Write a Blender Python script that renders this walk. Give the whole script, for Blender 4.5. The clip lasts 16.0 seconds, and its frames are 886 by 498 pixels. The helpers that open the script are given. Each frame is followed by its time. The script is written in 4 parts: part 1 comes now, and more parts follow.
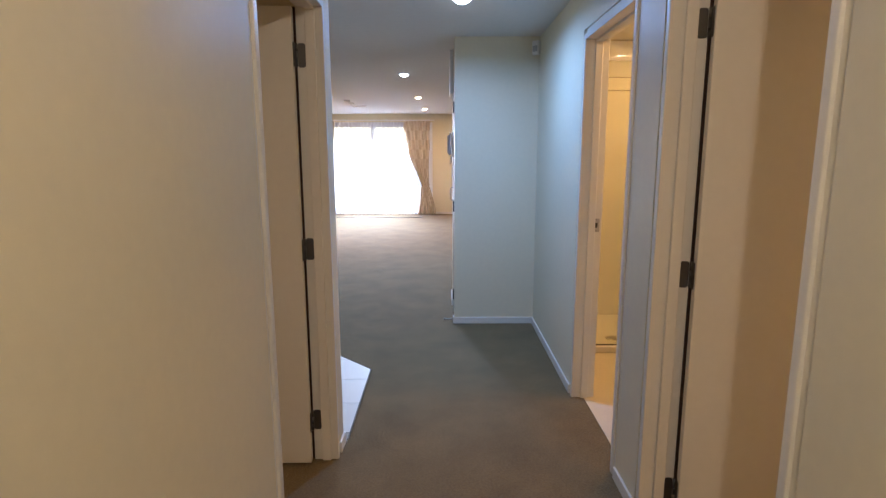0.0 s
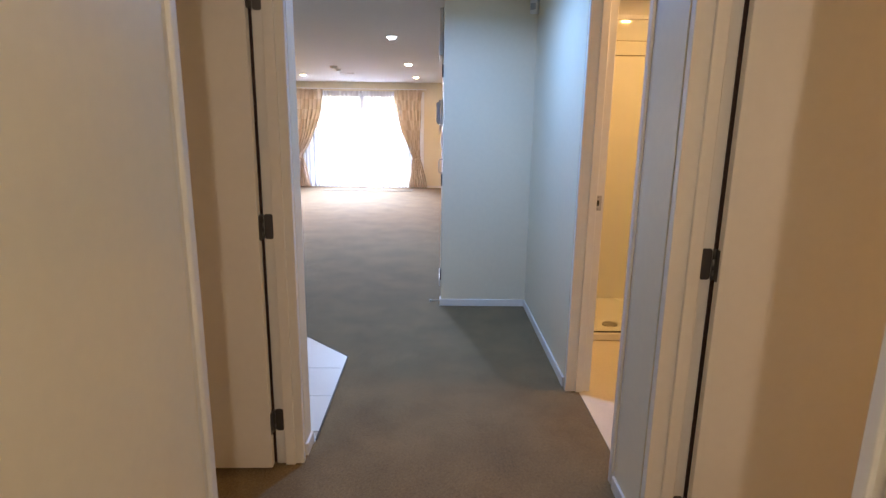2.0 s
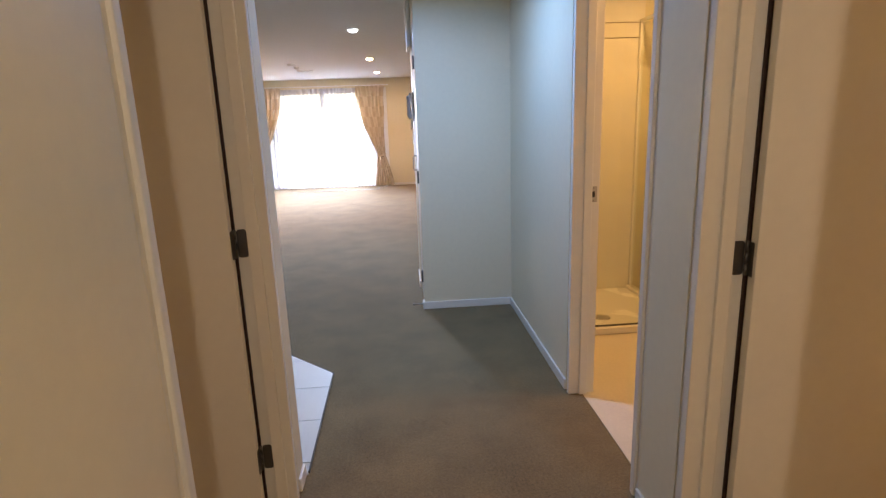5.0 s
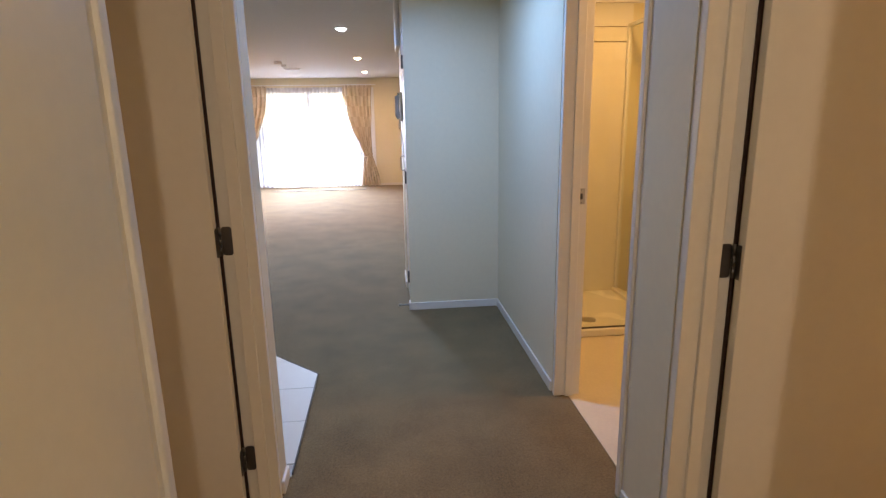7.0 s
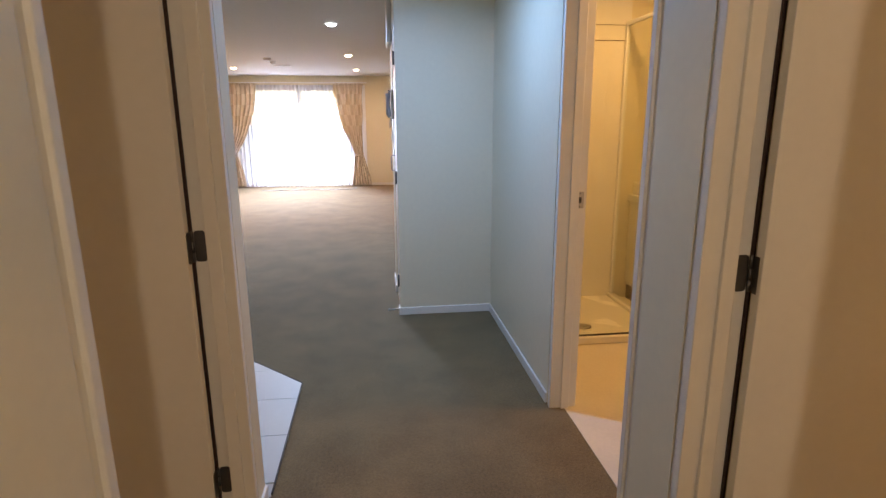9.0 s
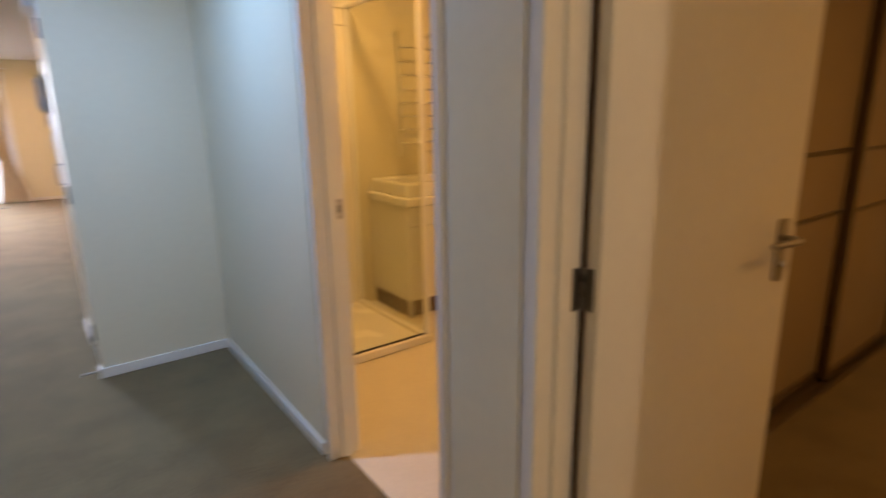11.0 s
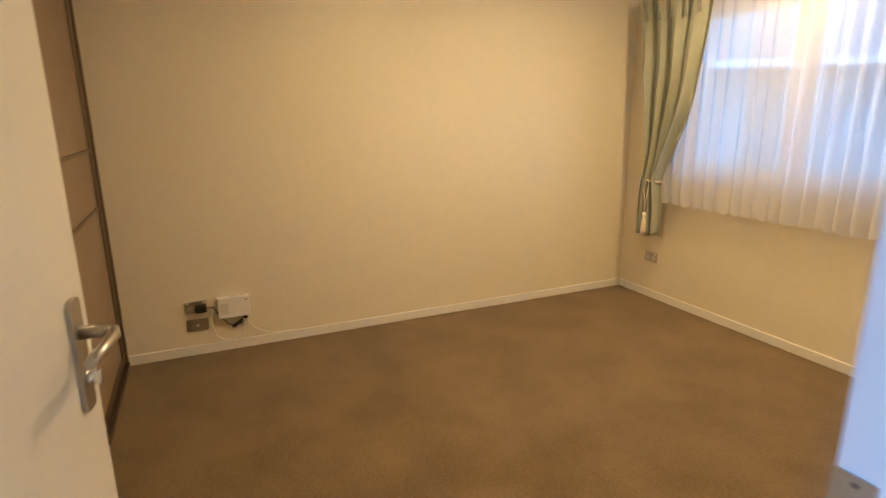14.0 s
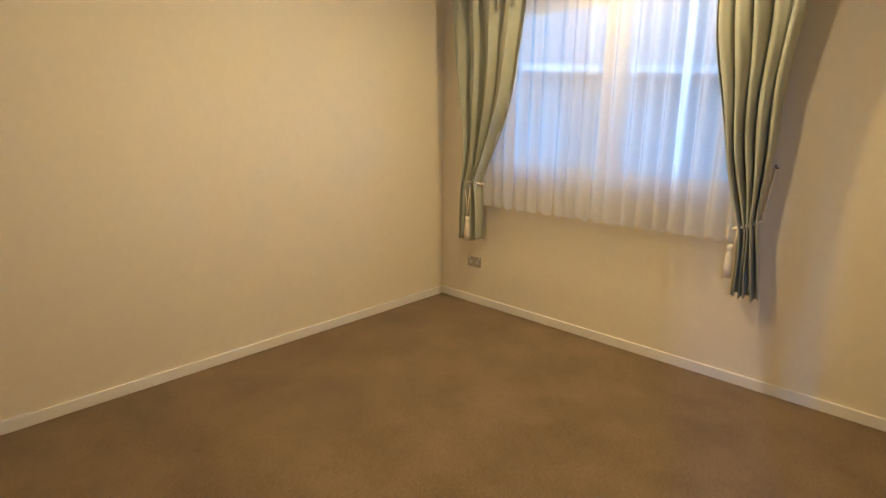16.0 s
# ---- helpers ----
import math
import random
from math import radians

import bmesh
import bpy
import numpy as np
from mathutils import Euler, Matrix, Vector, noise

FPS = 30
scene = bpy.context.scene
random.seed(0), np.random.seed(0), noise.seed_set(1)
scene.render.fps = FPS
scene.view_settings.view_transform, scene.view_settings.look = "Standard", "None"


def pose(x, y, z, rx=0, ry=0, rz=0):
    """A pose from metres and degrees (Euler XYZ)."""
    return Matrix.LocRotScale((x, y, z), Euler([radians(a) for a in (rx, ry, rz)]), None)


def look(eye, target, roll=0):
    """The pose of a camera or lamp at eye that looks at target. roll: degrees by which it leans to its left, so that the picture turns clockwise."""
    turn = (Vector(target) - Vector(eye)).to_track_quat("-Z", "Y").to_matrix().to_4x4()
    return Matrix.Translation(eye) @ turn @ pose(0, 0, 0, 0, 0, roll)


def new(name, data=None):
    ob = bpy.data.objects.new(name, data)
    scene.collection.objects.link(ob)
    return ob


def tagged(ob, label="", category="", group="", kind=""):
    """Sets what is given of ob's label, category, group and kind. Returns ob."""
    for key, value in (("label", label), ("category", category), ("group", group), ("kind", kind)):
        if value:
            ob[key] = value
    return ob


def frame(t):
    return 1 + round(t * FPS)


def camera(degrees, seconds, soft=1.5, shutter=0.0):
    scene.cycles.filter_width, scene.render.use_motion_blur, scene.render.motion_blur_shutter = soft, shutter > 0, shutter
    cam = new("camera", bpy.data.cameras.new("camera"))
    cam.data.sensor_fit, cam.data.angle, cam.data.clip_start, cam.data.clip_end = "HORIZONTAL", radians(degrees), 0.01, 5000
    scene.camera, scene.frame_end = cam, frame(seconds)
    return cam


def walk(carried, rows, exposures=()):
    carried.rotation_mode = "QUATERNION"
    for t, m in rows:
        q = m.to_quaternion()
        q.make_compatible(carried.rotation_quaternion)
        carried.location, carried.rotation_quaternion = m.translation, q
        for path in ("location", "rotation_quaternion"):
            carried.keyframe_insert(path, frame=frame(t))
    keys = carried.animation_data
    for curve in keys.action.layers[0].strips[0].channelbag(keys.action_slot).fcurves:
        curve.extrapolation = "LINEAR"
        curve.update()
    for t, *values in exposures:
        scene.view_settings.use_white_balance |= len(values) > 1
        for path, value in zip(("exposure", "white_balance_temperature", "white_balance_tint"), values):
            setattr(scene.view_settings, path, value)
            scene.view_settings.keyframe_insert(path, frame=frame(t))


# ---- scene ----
cam = camera(77.8, 16.0, soft=1.3, shutter=0.5)
PATH = [
    (0, (0.184, -0.016, 1.475), (0.186, 1.954, 1.131), -0.1),
    (0.5, (0.155, -0.009, 1.473), (0.15, 1.964, 1.148), -0.0),
    (1, (0.124, 0.021, 1.459), (0.085, 1.996, 1.15), -0.3),
    (1.5, (0.156, 0.15, 1.433), (0.139, 2.106, 1.016), -0.0),
    (2, (0.234, 0.321, 1.439), (0.263, 2.272, 1.003), 0.8),
    (2.5, (0.239, 0.379, 1.439), (0.281, 2.331, 1.005), 1.0),
    (3, (0.212, 0.418, 1.45), (0.172, 2.362, 0.98), -0.3),
    (3.5, (0.175, 0.464, 1.459), (0.072, 2.406, 0.992), -2.3),
    (4, (0.14, 0.514, 1.449), (0.139, 2.462, 0.993), -2.3),
    (4.2, (0.131, 0.535, 1.44), (0.195, 2.481, 0.985), -1.9),
    (6.5, (0.136, 0.543, 1.439), (0.326, 2.48, 0.978), -1.7),
    (7, (0.124, 0.552, 1.432), (0.324, 2.49, 0.978), -1.0),
    (7.5, (0.118, 0.564, 1.434), (0.304, 2.504, 0.986), -0.9),
    (8, (0.114, 0.57, 1.438), (0.304, 2.507, 0.979), -0.6),
    (8.2, (0.101, 0.577, 1.421), (0.312, 2.516, 0.979), -0.3),
    (10.3, (0.208, 1.063, 1.432), (0.469, 2.987, 0.952), -0.5),
    (10.5, (0.165, 1.125, 1.433), (0.648, 3.009, 0.968), -1.2),
    (10.8, (0.145, 1.189, 1.439), (1.068, 2.897, 0.959), -1.6),
    (11, (0.165, 1.218, 1.417), (1.311, 2.783, 0.933), -1.0),
    (11.2, (0.214, 1.235, 1.424), (1.548, 2.647, 0.948), -0.9),
    (11.5, (0.276, 1.271, 1.416), (1.77, 2.519, 0.957), -0.3),
    (12, (0.501, 1.369, 1.401), (2.18, 2.357, 0.949), -1.7),
    (12.5, (0.652, 1.431, 1.387), (2.512, 1.986, 0.905), 0.7),
    (13, (0.705, 1.557, 1.384), (2.66, 1.476, 0.972), 0.2),
    (13.5, (0.703, 1.63, 1.392), (2.556, 1.019, 0.954), -0.5),
    (13.8, (0.775, 1.654, 1.384), (2.572, 0.913, 0.915), -0.1),
    (14, (0.853, 1.656, 1.381), (2.628, 0.868, 0.902), -0.5),
    (14.2, (0.963, 1.639, 1.366), (2.723, 0.813, 0.897), -1.0),
    (14.5, (1.086, 1.635, 1.38), (2.81, 0.749, 0.892), -0.5),
    (15, (1.246, 1.702, 1.331), (2.827, 0.574, 0.851), -1.2),
    (15.5, (1.219, 1.74, 1.382), (2.624, 0.395, 0.917), -1.3),
    (16, (1.408, 1.534, 1.363), (2.744, 0.126, 0.88), 0.6),
]
# seconds, stops, kelvin, tint
EXPOSURES = [(0, -0.1, 6250, 18), (1.0, -0.1, 6250, 18), (1.5, 0.0, 6250, 19), (3.0, 0.12, 6450, 20), (3.5, 0.1, 6600, 20), (4.0, 0.0, 6700, 20), (7.5, -0.05, 6900, 20), (10.5, -0.12, 7000, 20), (11.0, 0.0, 7300, 19), (11.5, 0.45, 7600, 18), (12.0, 0.88, 7450, 17), (12.5, 1.1, 6600, 15), (13.0, 1.35, 5400, 11), (13.5, 1.44, 4850, 9), (14.0, 1.4, 4550, 7), (15.0, 1.32, 4350, 6), (16.0, 1.22, 4250, 5)]
walk(cam, [(t, look(eye, target, roll)) for t, eye, target, roll in PATH], EXPOSURES)

# ---- light and world ----
world = bpy.data.worlds.new("world")
scene.world = world
world.use_nodes = True
wn = world.node_tree
sky = wn.nodes.new("ShaderNodeTexSky")
sky.sky_type = "NISHITA"
sky.sun_disc = False
sky.dust_density = 0.7
sky.ozone_density = 1.4
sky.sun_elevation = radians(24)
sky.sun_rotation = radians(20)
wn.links.new(sky.outputs[0], wn.nodes["Background"].inputs[0])
wn.nodes["Background"].inputs[1].default_value = 0.42

COOL = (0.222, 0.492, 1.0)
NEUTRAL = (1.0, 0.825, 0.60)
WARM = (1.0, 0.505, 0.120)
WARM_BATH = (1.0, 0.525, 0.15)
WARM_LIVING = (1.0, 0.60, 0.31)


def dome_lamp(name, x, y, watts, colour):
    """The light of one domed downlight, just under its lens."""
    if colour == NEUTRAL:
        data = bpy.data.lights.new(name, "SPOT")
        data.shadow_soft_size = 0.04
        data.spot_size = radians(176)
        data.spot_blend = 0.05
    else:
        data = bpy.data.lights.new(name, "AREA")
        data.shape = "DISK"
        data.size = 0.075
        if colour == COOL:
            data.spread = radians(168)
    data.energy = watts
    data.color = colour
    ob = new(name, data)
    ob.matrix_world = pose(x, y, 2.364)
    return ob


def window_lamp(name, x, y, z, rx, rz, w, h, watts, colour):
    data = bpy.data.lights.new(name, "AREA")
    data.shape = "RECTANGLE"
    data.size, data.size_y = w, h
    data.energy = watts
    data.color = colour
    data.spread = radians(78)
    ob = new(name, data)
    ob.matrix_world = pose(x, y, z, rx, 0, rz)
    return ob


# ceiling downlights: x, y, watts, colour
DOWNLIGHTS = [
    (0.306, 3.53, 25, COOL),
    (-0.27, 6.76, 48, COOL),
    (-0.22, 9.50, 27, WARM_LIVING),
    (-0.185, 11.90, 27, WARM_LIVING),
    (-2.40, 11.65, 27, WARM_LIVING),
    (-2.41, 9.30, 27, WARM_LIVING),
    (0.35, -0.46, 66, NEUTRAL),
    (1.55, 3.05, 9.5, WARM_BATH),
    (1.90, 4.09, 9.5, WARM_BATH),
    (2.80, -0.80, 11.0, WARM),
    (2.72, 0.46, 11.8, WARM),
    (-2.0, 0.5, 9, WARM),
]
for lx, ly, lw, lc in DOWNLIGHTS:
    dome_lamp("downlight_lamp", lx, ly, lw, lc)
# daylight in the openings
window_lamp("living_daylight", -1.50, 13.62, 1.38, 56, 180, 1.7, 1.9, 320, (0.68, 0.82, 1.0))
data = bpy.data.lights.new("sun", "SUN")
data.energy = 0.4
data.angle = radians(20)
data.color = (1.0, 0.97, 0.93)
sun = new("sun", data)
sun.matrix_world = look((0, 0, 20), (4, -12, 0))


# ---- materials ----
def nodes_of(name):
    m = bpy.data.materials.new(name)
    m.use_nodes = True
    nt = m.node_tree
    return m, nt, nt.nodes["Principled BSDF"]


def surface(name, colour, rough=0.5, metal=0.0, vary=0.06, scale=3.0, fine=60.0, bump=0.0, bump_scale=200.0, rough_vary=0.08, spec=0.5, coat=0.0):
    """A painted or solid surface with cloudy and fine variation of tone, gloss and relief."""
    m, nt, b = nodes_of(name)
    geo = nt.nodes.new("ShaderNodeNewGeometry")
    n1 = nt.nodes.new("ShaderNodeTexNoise")
    n1.inputs["Scale"].default_value = scale
    n1.inputs["Detail"].default_value = 4
    n2 = nt.nodes.new("ShaderNodeTexNoise")
    n2.inputs["Scale"].default_value = fine
    n2.inputs["Detail"].default_value = 3
    nt.links.new(geo.outputs["Position"], n1.inputs["Vector"])
    nt.links.new(geo.outputs["Position"], n2.inputs["Vector"])
    add = nt.nodes.new("ShaderNodeMath")
    add.operation = "ADD"
    nt.links.new(n1.outputs["Fac"], add.inputs[0])
    nt.links.new(n2.outputs["Fac"], add.inputs[1])
    mr = nt.nodes.new("ShaderNodeMapRange")
    mr.inputs["From Min"].default_value = 0.6
    mr.inputs["From Max"].default_value = 1.4
    mr.inputs["To Min"].default_value = 1 - vary
    mr.inputs["To Max"].default_value = 1 + vary
    nt.links.new(add.outputs[0], mr.inputs["Value"])
    mul = nt.nodes.new("ShaderNodeVectorMath")
    mul.operation = "SCALE"
    mul.inputs[0].default_value = colour
    nt.links.new(mr.outputs[0], mul.inputs["Scale"])
    nt.links.new(mul.outputs[0], b.inputs["Base Color"])
    rr = nt.nodes.new("ShaderNodeMapRange")
    rr.inputs["From Min"].default_value = 0.3
    rr.inputs["From Max"].default_value = 0.7
    rr.inputs["To Min"].default_value = max(0.02, rough - rough_vary)
    rr.inputs["To Max"].default_value = min(1, rough + rough_vary)
    nt.links.new(n1.outputs["Fac"], rr.inputs["Value"])
    nt.links.new(rr.outputs[0], b.inputs["Roughness"])
    b.inputs["Metallic"].default_value = metal
    b.inputs["Specular IOR Level"].default_value = spec
    b.inputs["Coat Weight"].default_value = coat
    if bump:
        n3 = nt.nodes.new("ShaderNodeTexNoise")
        n3.inputs["Scale"].default_value = bump_scale
        n3.inputs["Detail"].default_value = 3
        nt.links.new(geo.outputs["Position"], n3.inputs["Vector"])
        bp = nt.nodes.new("ShaderNodeBump")
        bp.inputs["Strength"].default_value = bump
        bp.inputs["Distance"].default_value = 0.002
        nt.links.new(n3.outputs["Fac"], bp.inputs["Height"])
        nt.links.new(bp.outputs[0], b.inputs["Normal"])
    return m


def carpet_material():
    m, nt, b = nodes_of("carpet_pile")
    geo = nt.nodes.new("ShaderNodeNewGeometry")

    def tex(scale, detail, rough=0.6):
        n = nt.nodes.new("ShaderNodeTexNoise")
        n.inputs["Scale"].default_value = scale
        n.inputs["Detail"].default_value = detail
        n.inputs["Roughness"].default_value = rough
        nt.links.new(geo.outputs["Position"], n.inputs["Vector"])
        return n

    patch, mid, pile = tex(3.0, 5, 0.6), tex(95, 2, 0.8), tex(240, 2, 0.9)
    ramp = nt.nodes.new("ShaderNodeValToRGB")
    ramp.color_ramp.elements[0].position = 0.345
    ramp.color_ramp.elements[0].color = (0.090, 0.062, 0.028, 1)
    ramp.color_ramp.elements[1].position = 0.615
    ramp.color_ramp.elements[1].color = (0.240, 0.172, 0.080, 1)
    mixv = nt.nodes.new("ShaderNodeMath")
    mixv.operation = "MULTIPLY_ADD"
    mixv.inputs[1].default_value = 0.22
    nt.links.new(pile.outputs["Fac"], mixv.inputs[0])
    sc = nt.nodes.new("ShaderNodeMath")
    sc.operation = "MULTIPLY_ADD"
    sc.inputs[1].default_value = 0.30
    nt.links.new(patch.outputs["Fac"], sc.inputs[0])
    sc2 = nt.nodes.new("ShaderNodeMath")
    sc2.operation = "MULTIPLY"
    sc2.inputs[1].default_value = 0.44
    nt.links.new(mid.outputs["Fac"], sc2.inputs[0])
    nt.links.new(sc2.outputs[0], sc.inputs[2])
    nt.links.new(sc.outputs[0], mixv.inputs[2])
    nt.links.new(mixv.outputs[0], ramp.inputs["Fac"])
    nt.links.new(ramp.outputs["Color"], b.inputs["Base Color"])
    b.inputs["Roughness"].default_value = 0.95
    b.inputs["Specular IOR Level"].default_value = 0.1
    b.inputs["Sheen Weight"].default_value = 0.20
    b.inputs["Sheen Tint"].default_value = (1.0, 0.95, 0.88, 1)
    b.inputs["Sheen Roughness"].default_value = 0.6
    bp = nt.nodes.new("ShaderNodeBump")
    bp.inputs["Strength"].default_value = 0.4
    bp.inputs["Distance"].default_value = 0.006
    nt.links.new(pile.outputs["Fac"], bp.inputs["Height"])
    nt.links.new(bp.outputs[0], b.inputs["Normal"])
    return m


def cloth(name, colour_a, colour_b, check=0.0, translucent=0.15):
    """Woven curtain cloth: two tones in soft checks or slubs, a little light through it."""
    m, nt, b = nodes_of(name)
    tc = nt.nodes.new("ShaderNodeTexCoord")
    mp = nt.nodes.new("ShaderNodeMapping")
    mp.inputs["Scale"].default_value = (1, 1, 1)
    nt.links.new(tc.outputs["UV"], mp.inputs["Vector"])
    n = nt.nodes.new("ShaderNodeTexNoise")
    n.inputs["Scale"].default_value = 6
    n.inputs["Detail"].default_value = 5
    nt.links.new(mp.outputs[0], n.inputs["Vector"])
    fac = n.outputs["Fac"]
    if check:
        ck = nt.nodes.new("ShaderNodeTexChecker")
        ck.inputs["Scale"].default_value = check
        nt.links.new(mp.outputs[0], ck.inputs["Vector"])
        mx = nt.nodes.new("ShaderNodeMath")
        mx.operation = "MULTIPLY_ADD"
        mx.inputs[1].default_value = 0.28
        nt.links.new(ck.outputs["Fac"], mx.inputs[0])
        h = nt.nodes.new("ShaderNodeMath")
        h.operation = "MULTIPLY"
        h.inputs[1].default_value = 0.6
        nt.links.new(n.outputs["Fac"], h.inputs[0])
        nt.links.new(h.outputs[0], mx.inputs[2])
        fac = mx.outputs[0]
    ramp = nt.nodes.new("ShaderNodeValToRGB")
    ramp.color_ramp.elements[0].position = 0.3
    ramp.color_ramp.elements[1].position = 0.7
    ramp.color_ramp.elements[0].color = (*colour_a, 1)
    ramp.color_ramp.elements[1].color = (*colour_b, 1)
    nt.links.new(fac, ramp.inputs["Fac"])
    nt.links.new(ramp.outputs["Color"], b.inputs["Base Color"])
    b.inputs["Roughness"].default_value = 0.75
    b.inputs["Sheen Weight"].default_value = 0.3
    w = nt.nodes.new("ShaderNodeTexNoise")
    w.inputs["Scale"].default_value = 160
    nt.links.new(tc.outputs["Object"], w.inputs["Vector"])
    bp = nt.nodes.new("ShaderNodeBump")
    bp.inputs["Strength"].default_value = 0.25
    bp.inputs["Distance"].default_value = 0.001
    nt.links.new(w.outputs["Fac"], bp.inputs["Height"])
    nt.links.new(bp.outputs[0], b.inputs["Normal"])
    tr = nt.nodes.new("ShaderNodeBsdfTranslucent")
    nt.links.new(ramp.outputs["Color"], tr.inputs["Color"])
    mix = nt.nodes.new("ShaderNodeMixShader")
    mix.inputs[0].default_value = translucent
    nt.links.new(b.outputs[0], mix.inputs[1])
    nt.links.new(tr.outputs[0], mix.inputs[2])
    nt.links.new(mix.outputs[0], nt.nodes["Material Output"].inputs["Surface"])
    return m


def sheer_material(name, clear, through_light=0.74):
    """Voile: partly see-through, partly glowing with the light behind it."""
    m, nt, b = nodes_of(name)
    tc = nt.nodes.new("ShaderNodeTexCoord")
    n = nt.nodes.new("ShaderNodeTexNoise")
    n.inputs["Scale"].default_value = 300
    nt.links.new(tc.outputs["Object"], n.inputs["Vector"])
    b.inputs["Base Color"].default_value = (0.84, 0.84, 0.93, 1)
    b.inputs["Roughness"].default_value = 0.9
    b.inputs["Specular IOR Level"].default_value = 0.1
    tr = nt.nodes.new("ShaderNodeBsdfTranslucent")
    tr.inputs["Color"].default_value = (0.84, 0.87, 0.95, 1)
    mix = nt.nodes.new("ShaderNodeMixShader")
    mix.inputs[0].default_value = through_light
    nt.links.new(b.outputs[0], mix.inputs[1])
    nt.links.new(tr.outputs[0], mix.inputs[2])
    tp = nt.nodes.new("ShaderNodeBsdfTransparent")
    mix2 = nt.nodes.new("ShaderNodeMixShader")
    mr = nt.nodes.new("ShaderNodeMapRange")
    mr.inputs["From Min"].default_value = 0.3
    mr.inputs["From Max"].default_value = 0.7
    mr.inputs["To Min"].default_value = 1 - clear - 0.08
    mr.inputs["To Max"].default_value = 1 - clear + 0.08
    nt.links.new(n.outputs["Fac"], mr.inputs["Value"])
    nt.links.new(mr.outputs[0], mix2.inputs[0])
    nt.links.new(tp.outputs[0], mix2.inputs[1])
    nt.links.new(mix.outputs[0], mix2.inputs[2])
    nt.links.new(mix2.outputs[0], nt.nodes["Material Output"].inputs["Surface"])
    return m


def glass_material(name, tint=(1, 1, 1), rough=0.0):
    m, nt, b = nodes_of(name)
    g = nt.nodes.new("ShaderNodeBsdfGlossy")
    g.inputs["Roughness"].default_value = rough
    t = nt.nodes.new("ShaderNodeBsdfTransparent")
    t.inputs["Color"].default_value = (*tint, 1)
    lw = nt.nodes.new("ShaderNodeLayerWeight")
    pw = nt.nodes.new("ShaderNodeMath")
    pw.operation = "POWER"
    pw.inputs[1].default_value = 4.0
    nt.links.new(lw.outputs["Facing"], pw.inputs[0])
    fr = nt.nodes.new("ShaderNodeMath")
    fr.operation = "MULTIPLY_ADD"
    fr.inputs[1].default_value = 0.5
    fr.inputs[2].default_value = 0.035
    nt.links.new(pw.outputs[0], fr.inputs[0])
    mix = nt.nodes.new("ShaderNodeMixShader")
    nt.links.new(fr.outputs[0], mix.inputs[0])
    nt.links.new(t.outputs[0], mix.inputs[1])
    nt.links.new(g.outputs[0], mix.inputs[2])
    nt.links.new(mix.outputs[0], nt.nodes["Material Output"].inputs["Surface"])
    return m


def glowing(name, colour, strength):
    m, nt, b = nodes_of(name)
    b.inputs["Base Color"].default_value = (0.9, 0.9, 0.9, 1)
    b.inputs["Emission Color"].default_value = (*colour, 1)
    b.inputs["Emission Strength"].default_value = strength
    return m


WALL = surface("wall_paint", (0.74, 0.685, 0.525), 0.45, vary=0.03, scale=1.3, fine=30, bump=0.10, bump_scale=160, spec=0.5)
CEIL = surface("ceiling_paint", (0.72, 0.71, 0.69), 0.8, vary=0.03, scale=1.0, fine=20, bump=0.1, bump_scale=120, spec=0.2)
TRIM = surface("trim_enamel", (0.77, 0.755, 0.715), 0.38, vary=0.03, scale=4, fine=40, rough_vary=0.04)
DOOR = surface("door_enamel", (0.76, 0.74, 0.69), 0.36, vary=0.025, scale=1.5, fine=30, bump=0.08, bump_scale=70)
CARPET = carpet_material()
TILE = surface("floor_tile_glaze", (0.47, 0.50, 0.49), 0.40, vary=0.02, scale=6, fine=40, rough_vary=0.01)
# near-black brown for the shade inside the hinge gaps
GAP_SHADE = surface("gap_shade_brown", (0.035, 0.014, 0.010), 0.7, vary=0.1)
GROUT = surface("grout", (0.52, 0.51, 0.48), 0.9, vary=0.10, scale=20)
VINYL = surface("bath_vinyl", (0.66, 0.60, 0.48), 0.38, vary=0.06, scale=5, fine=70)
ACRYLIC = surface("shower_acrylic", (0.80, 0.78, 0.72), 0.22, vary=0.02)
CERAMIC = surface("ceramic", (0.84, 0.83, 0.80), 0.12, vary=0.01)
CHROME = surface("chrome", (0.80, 0.80, 0.80), 0.14, 1.0, vary=0.03)
STEEL = surface("brushed_steel", (0.46, 0.44, 0.42), 0.36, 1.0, vary=0.08, scale=15, fine=120)
HINGE = surface("hinge_steel", (0.16, 0.155, 0.15), 0.46, 1.0, vary=0.12, scale=30, fine=150)
ALU = surface("aluminium", (0.62, 0.62, 0.62), 0.38, 0.9, vary=0.05)
WHITE_ALU = surface("white_powdercoat", (0.82, 0.83, 0.84), 0.4, vary=0.02)
BRONZE = surface("bronze_frame", (0.20, 0.15, 0.10), 0.36, 0.75, vary=0.08)
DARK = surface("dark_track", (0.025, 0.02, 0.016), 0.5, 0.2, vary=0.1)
PANEL = surface("champagne_glass", (0.28, 0.205, 0.125), 0.40, vary=0.05, scale=2)
PAPER = surface("pale_label", (0.66, 0.645, 0.61), 0.6, vary=0.04)
PLINTH = surface("brown_laminate", (0.15, 0.10, 0.065), 0.5, vary=0.08)
PLASTIC = surface("white_plastic", (0.80, 0.79, 0.76), 0.4, vary=0.03)
GREY_PLASTIC = surface("grey_plastic", (0.42, 0.42, 0.42), 0.45, vary=0.05)
BLACK = surface("black_plastic", (0.015, 0.015, 0.016), 0.4, vary=0.1)
ROPE = surface("cream_cord", (0.76, 0.70, 0.58), 0.8, vary=0.12, scale=60, fine=300, bump=0.5, bump_scale=400)
